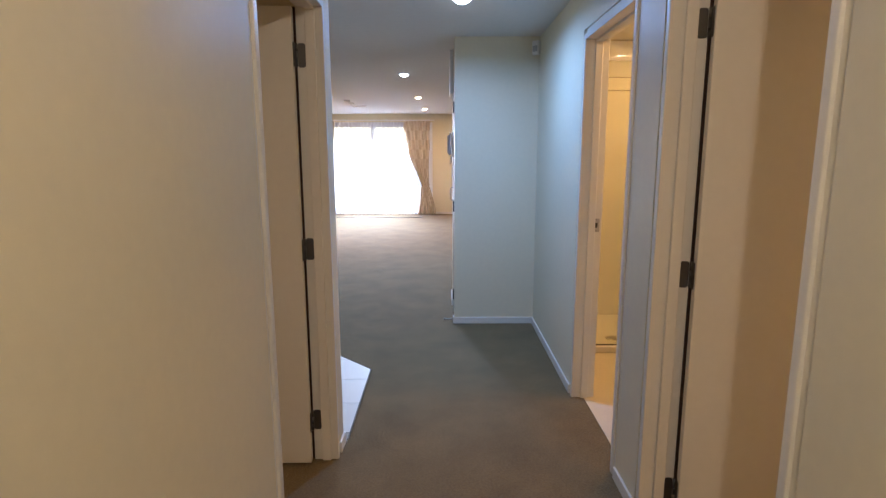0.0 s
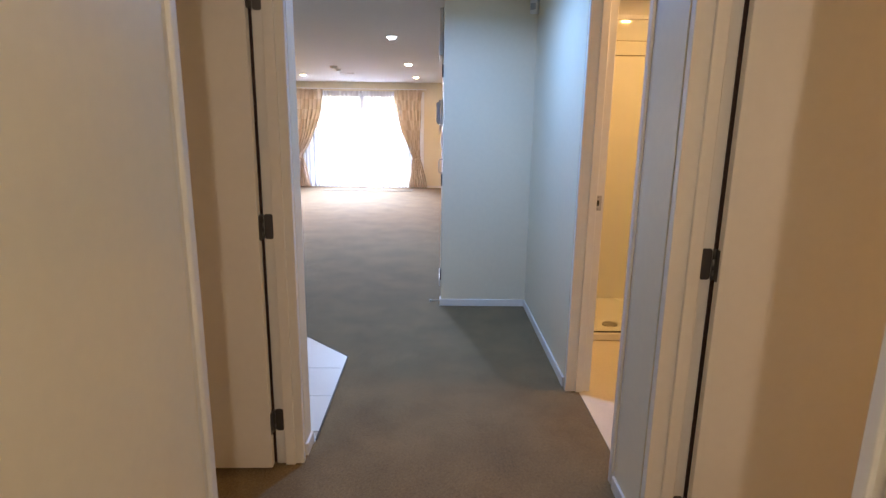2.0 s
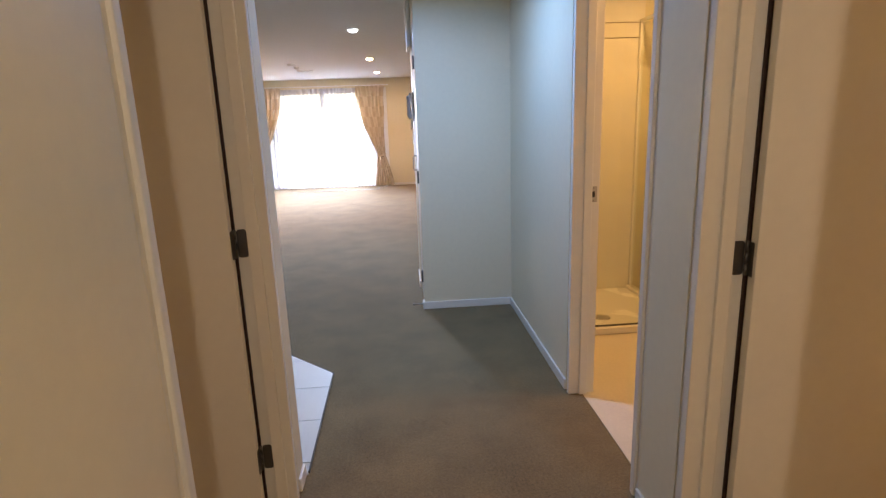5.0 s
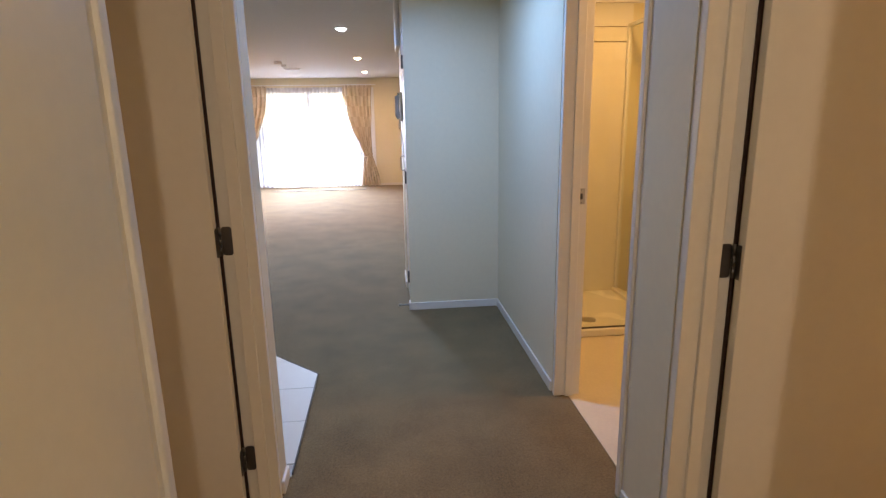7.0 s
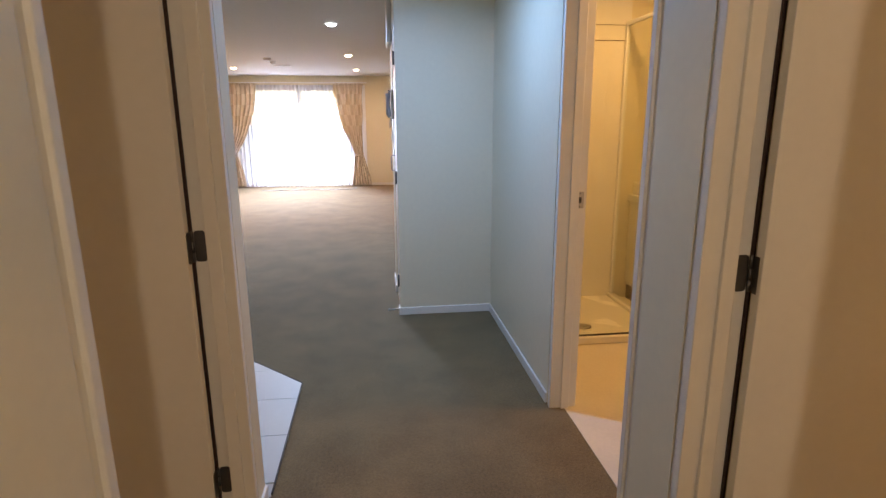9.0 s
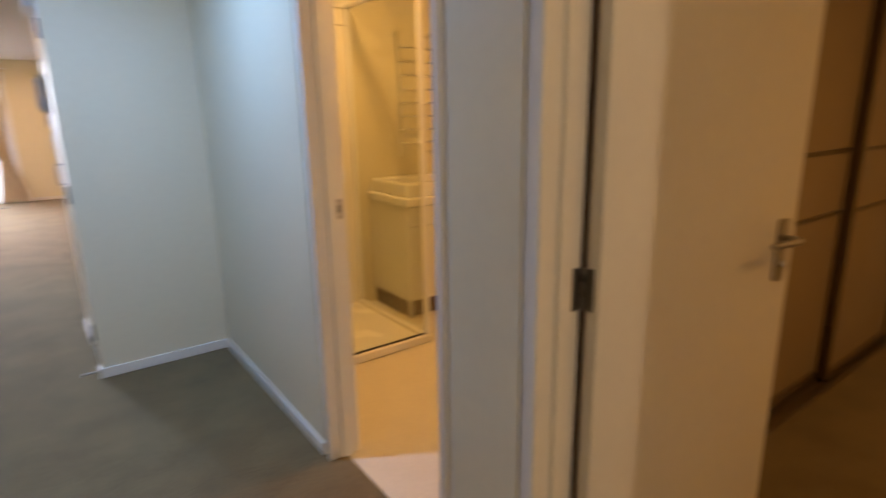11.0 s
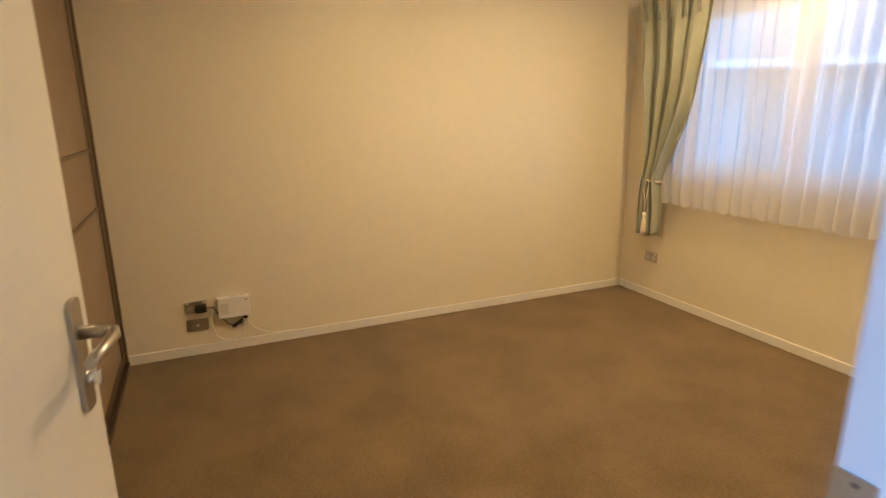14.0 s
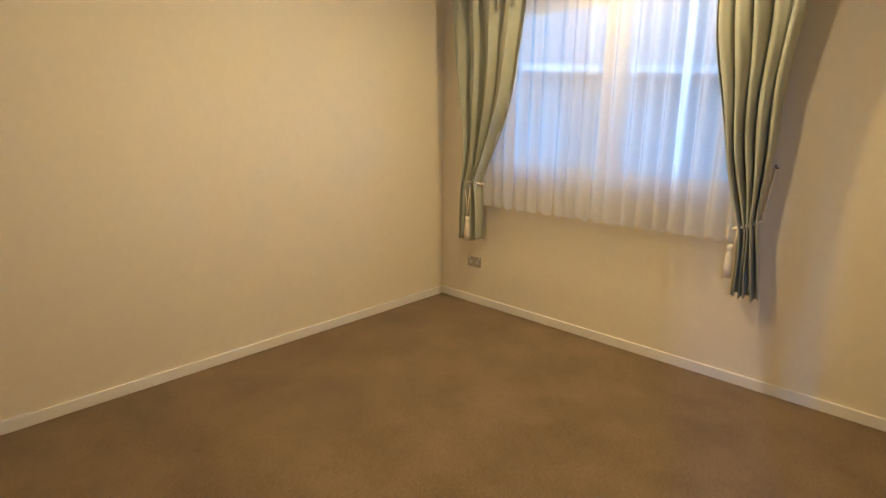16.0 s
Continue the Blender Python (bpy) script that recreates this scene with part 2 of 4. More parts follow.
GREEN = cloth("sage_satin", (0.31, 0.325, 0.25), (0.42, 0.44, 0.345), translucent=0.05)
GOLD = cloth("gold_check", (0.68, 0.59, 0.48), (0.83, 0.76, 0.67), check=9, translucent=0.3)
SHEER_LIV = sheer_material("living_voile", 0.25)
SHEER_BED = sheer_material("bedroom_voile", 0.28, 0.55)
GLASS = glass_material("clear_glass", (0.96, 0.98, 0.97))
SHOWER_GLASS = glass_material("shower_glass", (0.95, 0.96, 0.92))
GLOW_COOL = glowing("cool_lens", (0.72, 0.88, 1.0), 40)
GLOW_WARM = glowing("warm_lens", (1.0, 0.78, 0.46), 60)
PLASTER_WALL = surface("exterior_plaster", (0.31, 0.31, 0.30), 0.9, vary=0.08, scale=1.5, bump=0.3, bump_scale=60)
CONCRETE = surface("concrete", (0.62, 0.63, 0.64), 0.85, vary=0.1, scale=2)
PAVING = surface("yard_paving", (0.30, 0.30, 0.29), 0.9, vary=0.15, scale=2)
DARKGLASS = surface("far_window_glass", (0.24, 0.28, 0.34), 0.08, vary=0.05)


# ---- mesh helpers ----
def box(bm, x0, y0, z0, x1, y1, z1, bevel=0.0, seg=2):
    x0, x1 = min(x0, x1), max(x0, x1)
    y0, y1 = min(y0, y1), max(y0, y1)
    z0, z1 = min(z0, z1), max(z0, z1)
    made = bmesh.ops.create_cube(bm, size=1.0, matrix=Matrix.Translation(((x0 + x1) / 2, (y0 + y1) / 2, (z0 + z1) / 2)) @ Matrix.Diagonal((x1 - x0, y1 - y0, z1 - z0, 1)))
    if bevel:
        edges = list({e for v in made["verts"] for e in v.link_edges})
        bmesh.ops.bevel(bm, geom=edges, offset=bevel, segments=seg, affect="EDGES", profile=0.5)
    return bm


def tube(bm, pts, r, n=8, closed=False):
    """A round cord along points, with a list or a number as its radius."""
    pts = [Vector(p) for p in pts]
    rings = []
    for i, p in enumerate(pts):
        a = pts[i - 1] if (i or closed) else pts[0]
        c = pts[(i + 1) % len(pts)] if (i < len(pts) - 1 or closed) else pts[-1]
        d = (c - a).normalized() if (c - a).length > 1e-9 else Vector((0, 0, 1))
        up = Vector((0, 0, 1)) if abs(d.z) < 0.9 else Vector((1, 0, 0))
        s = d.cross(up).normalized()
        t = s.cross(d).normalized()
        rad = r[i] if isinstance(r, (list, tuple)) else r
        rings.append([bm.verts.new(p + (s * math.cos(2 * math.pi * k / n) + t * math.sin(2 * math.pi * k / n)) * rad) for k in range(n)])
    m = len(rings)
    for i in range(m if closed else m - 1):
        for k in range(n):
            f = bm.faces.new((rings[i][k], rings[i][(k + 1) % n], rings[(i + 1) % m][(k + 1) % n], rings[(i + 1) % m][k]))
            f.smooth = True
    if not closed:
        bm.faces.new(list(reversed(rings[0])))
        bm.faces.new(rings[-1])
    return bm


def turned(bm, profile, n=24, centre=(0, 0, 0), axis="z"):
    """A body turned about an axis from (radius, height) pairs."""
    rings = []
    for r, h in profile:
        ring = []
        for k in range(n):
            a = 2 * math.pi * k / n
            u, v = r * math.cos(a), r * math.sin(a)
            p = {"z": (u, v, h), "y": (u, h, -v), "x": (h, u, v)}[axis]
            ring.append(bm.verts.new((p[0] + centre[0], p[1] + centre[1], p[2] + centre[2])))
        rings.append(ring)
    for i in range(len(rings) - 1):
        for k in range(n):
            f = bm.faces.new((rings[i][k], rings[i][(k + 1) % n], rings[i + 1][(k + 1) % n], rings[i + 1][k]))
            f.smooth = True
    bm.faces.new(list(reversed(rings[0])))
    bm.faces.new(rings[-1])
    return bm


def mesh_of(name, bm, mat):
    bmesh.ops.recalc_face_normals(bm, faces=bm.faces)
    me = bpy.data.meshes.new(name)
    bm.to_mesh(me)
    bm.free()
    me.materials.append(mat)
    return me


def part(name, bm, mat, parent=None, label=""):
    ob = new(name, mesh_of(name, bm, mat))
    if parent:
        ob.parent = parent
    if label:
        ob["label"] = label
    return ob


def thing(name, bm, mat, label, category, group="", kind=""):
    return tagged(part(name, bm, mat), label, category, group, kind)


def empty(name, at, label, category, group="", kind="", rz=0):
    ob = new(name)
    ob.empty_display_size = 0.05
    ob.matrix_world = pose(*at, 0, 0, rz)
    return tagged(ob, label, category, group, kind)


def boxes(name, rows, mat, label, category, kind="structure", bevel=0.0):
    bm = bmesh.new()
    for r in rows:
        box(bm, *r, bevel=bevel)
    return thing(name, bm, mat, label, category, kind=kind)


# ---- plan ----
L, LT = -0.33, -0.431           # hall face and room face of the left hall wall
XR, XB = 0.975, 1.096           # hall face and room face of the right hall wall
CEILING = 2.40
HEAD = 2.088
FAR = 13.42
BED_E, BED_S, BED_N = 4.22, -1.425, 2.13
END_Y, END_X = 4.633, 0.287
# clear openings along the hall: side room, bedroom, bathroom
D1, D2, D3 = (1.585, 2.455), (1.160, 1.984), (2.352, 3.138)
RO = 0.058                      # from the jamb's face to the cut edge of the wall


# ---- floors and ground ----
boxes("ground", [(-300, -300, -0.45, 300, 300, -0.35)], PAVING, "grey paved ground round the house", "ground")
boxes("floor", [(-4.0, -2.8, -0.3, 4.4, 13.71, 0.0)], CARPET, "grey brown cut pile carpet, worn in patches", "carpet")
boxes("floor_bathroom", [(1.045, 2.30, 0.0, 2.80, 3.87, 0.004), (1.10, 3.87, 0.0, 2.80, 4.80, 0.004)], VINYL, "pale beige sheet vinyl bathroom floor", "floor")

# ---- walls ----
boxes("wall_hall_left", [
    (LT, -2.70, 0, L, D1[0] - RO, CEILING),
    (LT, D1[0] - RO, HEAD + RO, L, D1[1] + RO, CEILING),
    (LT, D1[1] + RO, 0, L, 2.62, CEILING),
], WALL, "cream painted plasterboard hall wall with a doorway", "wall")
boxes("wall_hall_right", [
    (XR, -2.70, 0, XB, D2[0] - RO, CEILING),
    (XR, D2[0] - RO, HEAD + RO, XB, D2[1] + RO, CEILING),
    (XR, D2[1] + RO, 0, XB, D3[0] - RO, CEILING),
    (XR, D3[0] - RO, HEAD + RO, XB, D3[1] + RO, CEILING),
    (XR, D3[1] + RO, 0, XB, END_Y, CEILING),
], WALL, "white painted plasterboard hall wall with two doorways", "wall")
boxes("wall_hall_end", [(END_X, END_Y, 0, XB, END_Y + 0.11, CEILING)], WALL, "white painted plasterboard wall closing the hall", "wall")
boxes("wall_hall_back", [(LT, -2.80, 0, XB, -2.70, CEILING)], WALL, "cream painted wall behind the hall", "wall")
boxes("wall_cupboard", [
    (END_X, 4.743, HEAD, END_X + 0.11, 5.20, CEILING),
    (END_X, 5.20, 0, END_X + 0.11, 5.62, CEILING),
    (END_X + 0.11, 5.52, 0, 3.50, 5.62, CEILING),
], WALL, "white painted wall beside the hall cupboard", "wall")
boxes("wall_entry", [(-3.50, 2.51, 0, LT, 2.62, CEILING)], WALL, "cream painted wall of the entry", "wall")
boxes("wall_left_room", [(-3.6, -1.6, 0, -3.5, 2.51, CEILING), (-3.5, -1.6, 0, LT, -1.5, CEILING)], WALL, "cream painted walls of the side room", "wall")
boxes("wall_living_left", [(-3.45, 2.62, 0, -3.35, FAR, CEILING)], WALL, "cream painted living room side wall", "wall")
boxes("wall_living_right", [(3.50, 5.62, 0, 3.60, FAR, CEILING)], WALL, "cream painted living room wall", "wall")
boxes("wall_living_far", [
    (-3.45, FAR, 0, -2.95, FAR + 0.14, CEILING),
    (-2.95, FAR, 2.20, -0.05, FAR + 0.14, CEILING),
    (-0.05, FAR, 0, 3.60, FAR + 0.14, CEILING),
], WALL, "cream painted living room wall with a wide glazed opening", "wall")
boxes("wall_bedroom_east", [(BED_E, BED_S - 0.15, 0, BED_E + 0.11, 2.86, CEILING)], WALL, "cream painted bedroom wall", "wall")
WX0, WX1, WZ0, WZ1 = 2.19, 3.71, 0.945, 2.045
boxes("wall_bedroom_south", [
    (XB, BED_S - 0.15, 0, WX0, BED_S, CEILING),
    (WX1, BED_S - 0.15, 0, BED_E, BED_S, CEILING),
    (WX0, BED_S - 0.15, 0, WX1, BED_S, WZ0),
    (WX0, BED_S - 0.15, WZ1, WX1, BED_S, CEILING),
], WALL, "cream painted bedroom wall under and round the window", "wall")
boxes("wall_bedroom_north", [
    (XB, BED_N, 0, 2.30, BED_N + 0.09, CEILING),
    (2.21, BED_N + 0.09, 0, 2.30, 2.76, CEILING),
    (2.21, 2.76, 0, BED_E, 2.86, CEILING),
    (2.30, BED_N, 2.042, BED_E, BED_N + 0.09, CEILING),
], WALL, "cream painted bedroom wall round the wardrobe recess", "wall")
boxes("wall_bathroom", [
    (2.80, 2.86, 0, 2.90, 4.80, CEILING),
    (XB, 4.80, 0, 2.90, 4.90, CEILING),
], WALL, "cream painted bathroom walls", "wall")

# ---- ceiling ----
boxes("ceiling", [(-4.0, -2.8, CEILING, 4.4, 13.71, CEILING + 0.12)], CEIL, "flat white painted plasterboard ceiling", "ceiling")


# ---- baseboards ----
def baseboard(rows, label="white painted square skirting board"):
    bm = bmesh.new()
    for x0, y0, x1, y1, nx, ny in rows:
        t = 0.012
        box(bm, min(x0, x1) + min(0, nx) * t, min(y0, y1) + min(0, ny) * t, 0.0, max(x0, x1) + max(0, nx) * t, max(y0, y1) + max(0, ny) * t, 0.058, bevel=0.003)
    return thing("baseboard", bm, TRIM, label, "skirting board", kind="structure")


baseboard([(L, -2.70, L, D1[0] - RO, 1, 0), (L, D1[1] + RO, L, 2.62, 1, 0)])
baseboard([(XR, -2.70, XR, D2[0] - RO, -1, 0), (XR, D2[1] + RO, XR, D3[0] - RO, -1, 0), (XR, D3[1] + RO, XR, END_Y, -1, 0)])
baseboard([(END_X, END_Y, XR, END_Y, 0, -1), (END_X, END_Y - 0.012, END_X, 4.70, -1, 0)])
baseboard([(END_X, 5.21, END_X, 5.62, -1, 0)])
baseboard([(-3.35, 2.62, L, 2.62, 0, 1)])
baseboard([(-3.35, 2.65, -3.35, FAR, 1, 0), (-3.33, FAR, -2.97, FAR, 0, -1), (-0.03, FAR, 3.5, FAR, 0, -1)])
baseboard([(BED_E, BED_S, BED_E, BED_N, -1, 0)])
baseboard([(XB, BED_S, BED_E - 0.012, BED_S, 0, 1)])
baseboard([(XB, BED_S + 0.012, XB, D2[0] - RO, 1, 0)])


# ---- door frames, doors ----
def door_frame(name, hall_x, room_x, y0, y1, label, shade_gap=True):
    """A grooved jamb set: the hall side carries the stop, the room side the rebate for the leaf."""
    s = 1 if room_x > hall_x else -1
    a, b = hall_x - s * 0.006, room_x + s * 0.010
    stop1 = room_x - s * 0.030
    stop0 = stop1 - s * 0.042
    fr = empty(name, ((a + b) / 2, (y0 + y1) / 2, 0), label, "door frame", kind="structure")
    inv = fr.matrix_world.inverted()

    def piece(nm, rows):
        bm = bmesh.new()
        for r in rows:
            box(bm, *r, bevel=0.0035, seg=3)
        bmesh.ops.transform(bm, matrix=inv, verts=bm.verts)
        return part(nm, bm, TRIM, fr)

    # added strip: its dark colour stands in for the hinge gap's shade
    if shade_gap:
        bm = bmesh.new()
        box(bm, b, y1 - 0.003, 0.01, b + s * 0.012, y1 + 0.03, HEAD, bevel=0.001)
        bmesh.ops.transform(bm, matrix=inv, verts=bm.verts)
        part("gap_shade_strip", bm, GAP_SHADE, fr, "added dark brown strip standing in for shade in the hinge gap")
    for y, d in ((y0, -1), (y1, 1)):
        # board with its planted stop, and the recessed bead that meets the wall lining
        piece("jamb", [(a, y, 0, b, y + d * 0.030, HEAD + 0.030),
                       (hall_x + s * 0.0045, y + d * 0.020, 0, hall_x + s * 0.05, y + d * RO, HEAD + 0.03),
                       (room_x - s * 0.006, y + d * 0.020, 0, room_x - s * 0.05, y + d * RO, HEAD + 0.03)])
        piece("door_stop_strip", [(stop0, y - d * 0.012, 0, stop1, y + d * 0.004, HEAD)])
    piece("head", [(a + s * 0.001, y0, HEAD, b - s * 0.001, y1, HEAD + 0.030),
                   (hall_x + s * 0.006, y0 - 0.02, HEAD + 0.02, room_x - s * 0.006, y1 + 0.02, HEAD + RO)])
    piece("door_stop_strip", [(stop0 + s * 0.001, y0 + 0.012, HEAD - 0.012, stop1 - s * 0.001, y1 - 0.012, HEAD + 0.004)])
    return fr, piece


def rounded_plate(bm, w, h, t, r, m, n=6):
    """A plate w by h by t with round corners, laid by the matrix m (its face looks along local z)."""
    pts = []
    for cx, cy, a0 in ((w / 2 - r, h / 2 - r, 0), (-w / 2 + r, h / 2 - r, 90), (-w / 2 + r, -h / 2 + r, 180), (w / 2 - r, -h / 2 + r, 270)):
        for k in range(n + 1):
            a = radians(a0 + 90 * k / n)
            pts.append((cx + r * math.cos(a), cy + r * math.sin(a)))
    lo = [bm.verts.new(m @ Vector((x, y, 0))) for x, y in pts]
    hi = [bm.verts.new(m @ Vector((x, y, t))) for x, y in pts]
    bm.faces.new(list(reversed(lo)))
    bm.faces.new(hi)
    for i in range(len(pts)):
        j = (i + 1) % len(pts)
        bm.faces.new((lo[i], lo[j], hi[j], hi[i]))
    return bm


def hinge(parent, kx, ky, z, s):
    """A butt hinge: a leaf on the jamb, a leaf on the door's edge, the knuckle between."""
    inv = parent.matrix_world.inverted()
    bm = bmesh.new()
    rounded_plate(bm, 0.034, 0.10, 0.0022, 0.010, inv @ Matrix.Translation((kx - s * 0.021, ky + 0.0075, z)) @ pose(0, 0, 0, 90))
    rounded_plate(bm, 0.034, 0.10, 0.0022, 0.010, inv @ Matrix.Translation((kx + s * 0.0045, ky - 0.022, z)) @ pose(0, 0, 0, 90, 0, -90 * s))
    for z0, z1 in ((-0.05, -0.018), (-0.0175, 0.0175), (0.018, 0.05)):
        tube(bm, [inv @ Vector((kx, ky, z + z0)), inv @ Vector((kx, ky, z + z1))], 0.0050, 12)
    part("hinge", bm, HINGE, parent, "dark brushed steel butt hinge")


def lever_set(parent, face_x, out, y, z):
    """A long back plate with a return lever and a turn snib on one face of a door; out: the way it looks."""
    bm = bmesh.new()
    rounded_plate(bm, 0.042, 0.175, 0.007, 0.012, Matrix.Translation((face_x, y, z - 0.035)) @ pose(0, 0, 0, 90, 0, 90 * out))
    part("handle_plate", bm, STEEL, parent, "brushed steel back plate")
    bm = bmesh.new()
    tube(bm, [(face_x + out * 0.006, y, z), (face_x + out * 0.038, y, z), (face_x + out * 0.052, y + 0.006, z), (face_x + out * 0.057, y + 0.022, z),
              (face_x + out * 0.056, y + 0.07, z), (face_x + out * 0.053, y + 0.118, z - 0.002)], [0.0105, 0.010, 0.0098, 0.0095, 0.009, 0.0085], 14)
    part("lever", bm, STEEL, parent, "satin chrome lever handle")
    bm = bmesh.new()
    turned(bm, [(0.011, 0.005), (0.011, 0.013), (0.008, 0.016)], 16, (0, 0, 0), "x")
    box(bm, 0.014, -0.004, -0.011, 0.026, 0.004, 0.011, bevel=0.002)
    bmesh.ops.transform(bm, matrix=Matrix.Translation((face_x, y, z - 0.072)) @ pose(0, 0, 0, 0, 0, 0 if out > 0 else 180), verts=bm.verts)
    part("turn_snib", bm, CHROME, parent, "chrome turn snib")


def leaf(name, kx, ky, s, width, angle, label, handle_z):
    """A flush door on its knuckle line at kx, ky; s is +1 when it opens towards +x."""
    bm = bmesh.new()
    box(bm, -s * 0.044, -width - 0.0060, 0.012, -s * 0.006, -0.0060, HEAD - 0.008, bevel=0.0025, seg=2)
    ob = thing(name, bm, DOOR, label, "door", kind="structure")
    ob.matrix_world = pose(kx, ky, 0, 0, 0, s * angle)
    lever_set(ob, -s * 0.044, -s, -width + 0.055, handle_z)
    lever_set(ob, -s * 0.006, s, -width + 0.055, handle_z)
    return ob


def strike(fr, x, y, z, ny, label, w=0.032, h=0.075):
    inv = fr.matrix_world.inverted()
    bm = bmesh.new()
    rounded_plate(bm, w, h, 0.0025, 0.003, inv @ Matrix.Translation((x, y, z)) @ pose(0, 0, 0, 90, 0, 0 if ny < 0 else 180))
    pl = part("strike_plate", bm, STEEL, fr, label)
    bm = bmesh.new()
    rounded_plate(bm, w * 0.38, h * 0.36, 0.0032, 0.002, inv @ Matrix.Translation((x, y, z)) @ pose(0, 0, 0, 90, 0, 0 if ny < 0 else 180))
    part("latch_hole", bm, BLACK if ny < 0 else GREY_PLASTIC, pl)
    bm = bmesh.new()
    for dz in (-0.4, 0.4):
        tube(bm, [inv @ Vector((x, y, z + dz * h)), inv @ Vector((x, y + ny * 0.0034, z + dz * h))], 0.003, 8)
    part("screws", bm, HINGE, pl)


# hall to side room
fr, _ = door_frame("door_frame_1", L, LT, *D1, "white painted grooved jambs of the side room doorway")
for hz in (0.21, 1.045, 1.89):
    hinge(fr, LT - 0.010, D1[1] - 0.0075, hz, -1)
leaf("door_1", LT - 0.010, D1[1] - 0.0075, -1, 0.855, 89.0, "white painted flush door standing open into the side room", 1.01)
strike(fr, LT + 0.012, D1[0] + 0.0005, 1.0, 1, "steel strike plate")
# hall to bedroom
fr, _ = door_frame("door_frame_2", XR, XB, *D2, "white painted grooved jambs of the bedroom doorway")
for hz in (0.148, 1.028, 1.915):
    hinge(fr, XB + 0.009, D2[1] - 0.0075, hz, 1)
leaf("door_2", XB + 0.009, D2[1] - 0.0075, 1, 0.724, 82.5, "white painted flush door standing open into the bedroom", 1.072)
strike(fr, XB - 0.010, D2[0] + 0.0005, 1.030, 1, "steel strike plate with two screws", 0.042, 0.085)
# hall to bathroom: a sliding door, pushed back into its pocket
fr, _ = door_frame("door_frame_3", XR, XB, *D3, "white painted jambs of the bathroom doorway", False)
strike(fr, XB - 0.022, D3[1] - 0.0005, 1.062, -1, "steel sliding door latch plate", 0.036, 0.078)


# ---- entry tiles ----
def tile_floor():
    bm = bmesh.new()
    box(bm, -2.6, 2.62, 0.0, -0.312, 4.75, 0.0035)
    for co, no in (((-0.312, 3.575, 0), (1, 1, 0)), ((-1.4, 4.55, 0), (0, 1, 0))):
        bmesh.ops.bisect_plane(bm, geom=bm.verts[:] + bm.edges[:] + bm.faces[:], plane_co=co, plane_no=no, clear_outer=True)
    bed = thing("floor_entry", bm, GROUT, "grey grout bed under the entry tiles", "tile floor", kind="structure")
    size, gap = 0.35, 0.004
    for i in range(7):
        for j in range(-1, 6):
            x1 = -0.314 - i * size
            y0 = 3.05 + j * size
            bm = bmesh.new()
            box(bm, x1 - size + gap, y0 + gap / 2, 0.001, x1, y0 + size - gap / 2, 0.0095)
            for co, no in (((-0.315, 3.570, 0), (1, 1, 0)), ((-1.4, 4.545, 0), (0, 1, 0)), ((0, 2.636, 0), (0, -1, 0))):
                g = bm.verts[:] + bm.edges[:] + bm.faces[:]
                if g:
                    res = bmesh.ops.bisect_plane(bm, geom=g, plane_co=co, plane_no=no, clear_outer=True)
                    cut = [e for e in res["geom_cut"] if isinstance(e, bmesh.types.BMEdge)]
                    if cut:
                        bmesh.ops.edgeloop_fill(bm, edges=cut)
            if len(bm.faces) < 3:
                bm.free()
                continue
            part("tile", bm, TILE, bed)
    bm = bmesh.new()
    box(bm, -0.3135, 2.633, 0.0, -0.308, 3.577, 0.010)
    part("edge_strip", bm, DARK, bed, "dark metal carpet edge strip")
    bm = bmesh.new()
    box(bm, 0, 0, 0.0, 1.50, 0.005, 0.010)
    bmesh.ops.transform(bm, matrix=pose(-0.310, 3.577, 0, 0, 0, 135), verts=bm.verts)
    part("edge_strip", bm, DARK, bed, "dark metal carpet edge strip")


tile_floor()


# ---- hall cupboard beside the end wall ----
def hall_cupboard():
    bm = bmesh.new()
    box(bm, END_X + 0.004, 4.748, 0.012, END_X + 0.036, 5.185, HEAD - 0.008, bevel=0.003)
    cup = thing("cupboard_door", bm, DOOR, "white painted hall cupboard door with steel hinges", "cupboard door")
    for z in (0.235, 1.02, 1.855):
        bm = bmesh.new()
        box(bm, END_X - 0.006, 4.735, z - 0.045, END_X + 0.0045, 4.775, z + 0.045, bevel=0.002)
        tube(bm, [(END_X - 0.007, 4.744, z - 0.047), (END_X - 0.007, 4.744, z + 0.047)], 0.006, 10)
        part("hinge", bm, HINGE, cup, "dark steel hinge")
    bm = bmesh.new()
    tube(bm, [(END_X + 0.004, 5.10, 1.045), (END_X - 0.020, 5.10, 1.045), (END_X - 0.028, 5.10, 1.055), (END_X - 0.028, 5.10, 1.15), (END_X - 0.020, 5.10, 1.16), (END_X + 0.004, 5.10, 1.16)], 0.005, 10)
    part("pull_handle", bm, STEEL, cup, "brushed steel bar handle")
    # casing above and beside
    bm = bmesh.new()
    box(bm, END_X - 0.034, 5.19, 2.02, END_X - 0.001, 5.60, CEILING - 0.002, bevel=0.008, seg=3)
    thing("bulkhead", bm, TRIM, "white painted box bulkhead under the ceiling", "bulkhead", kind="structure")


hall_cupboard()


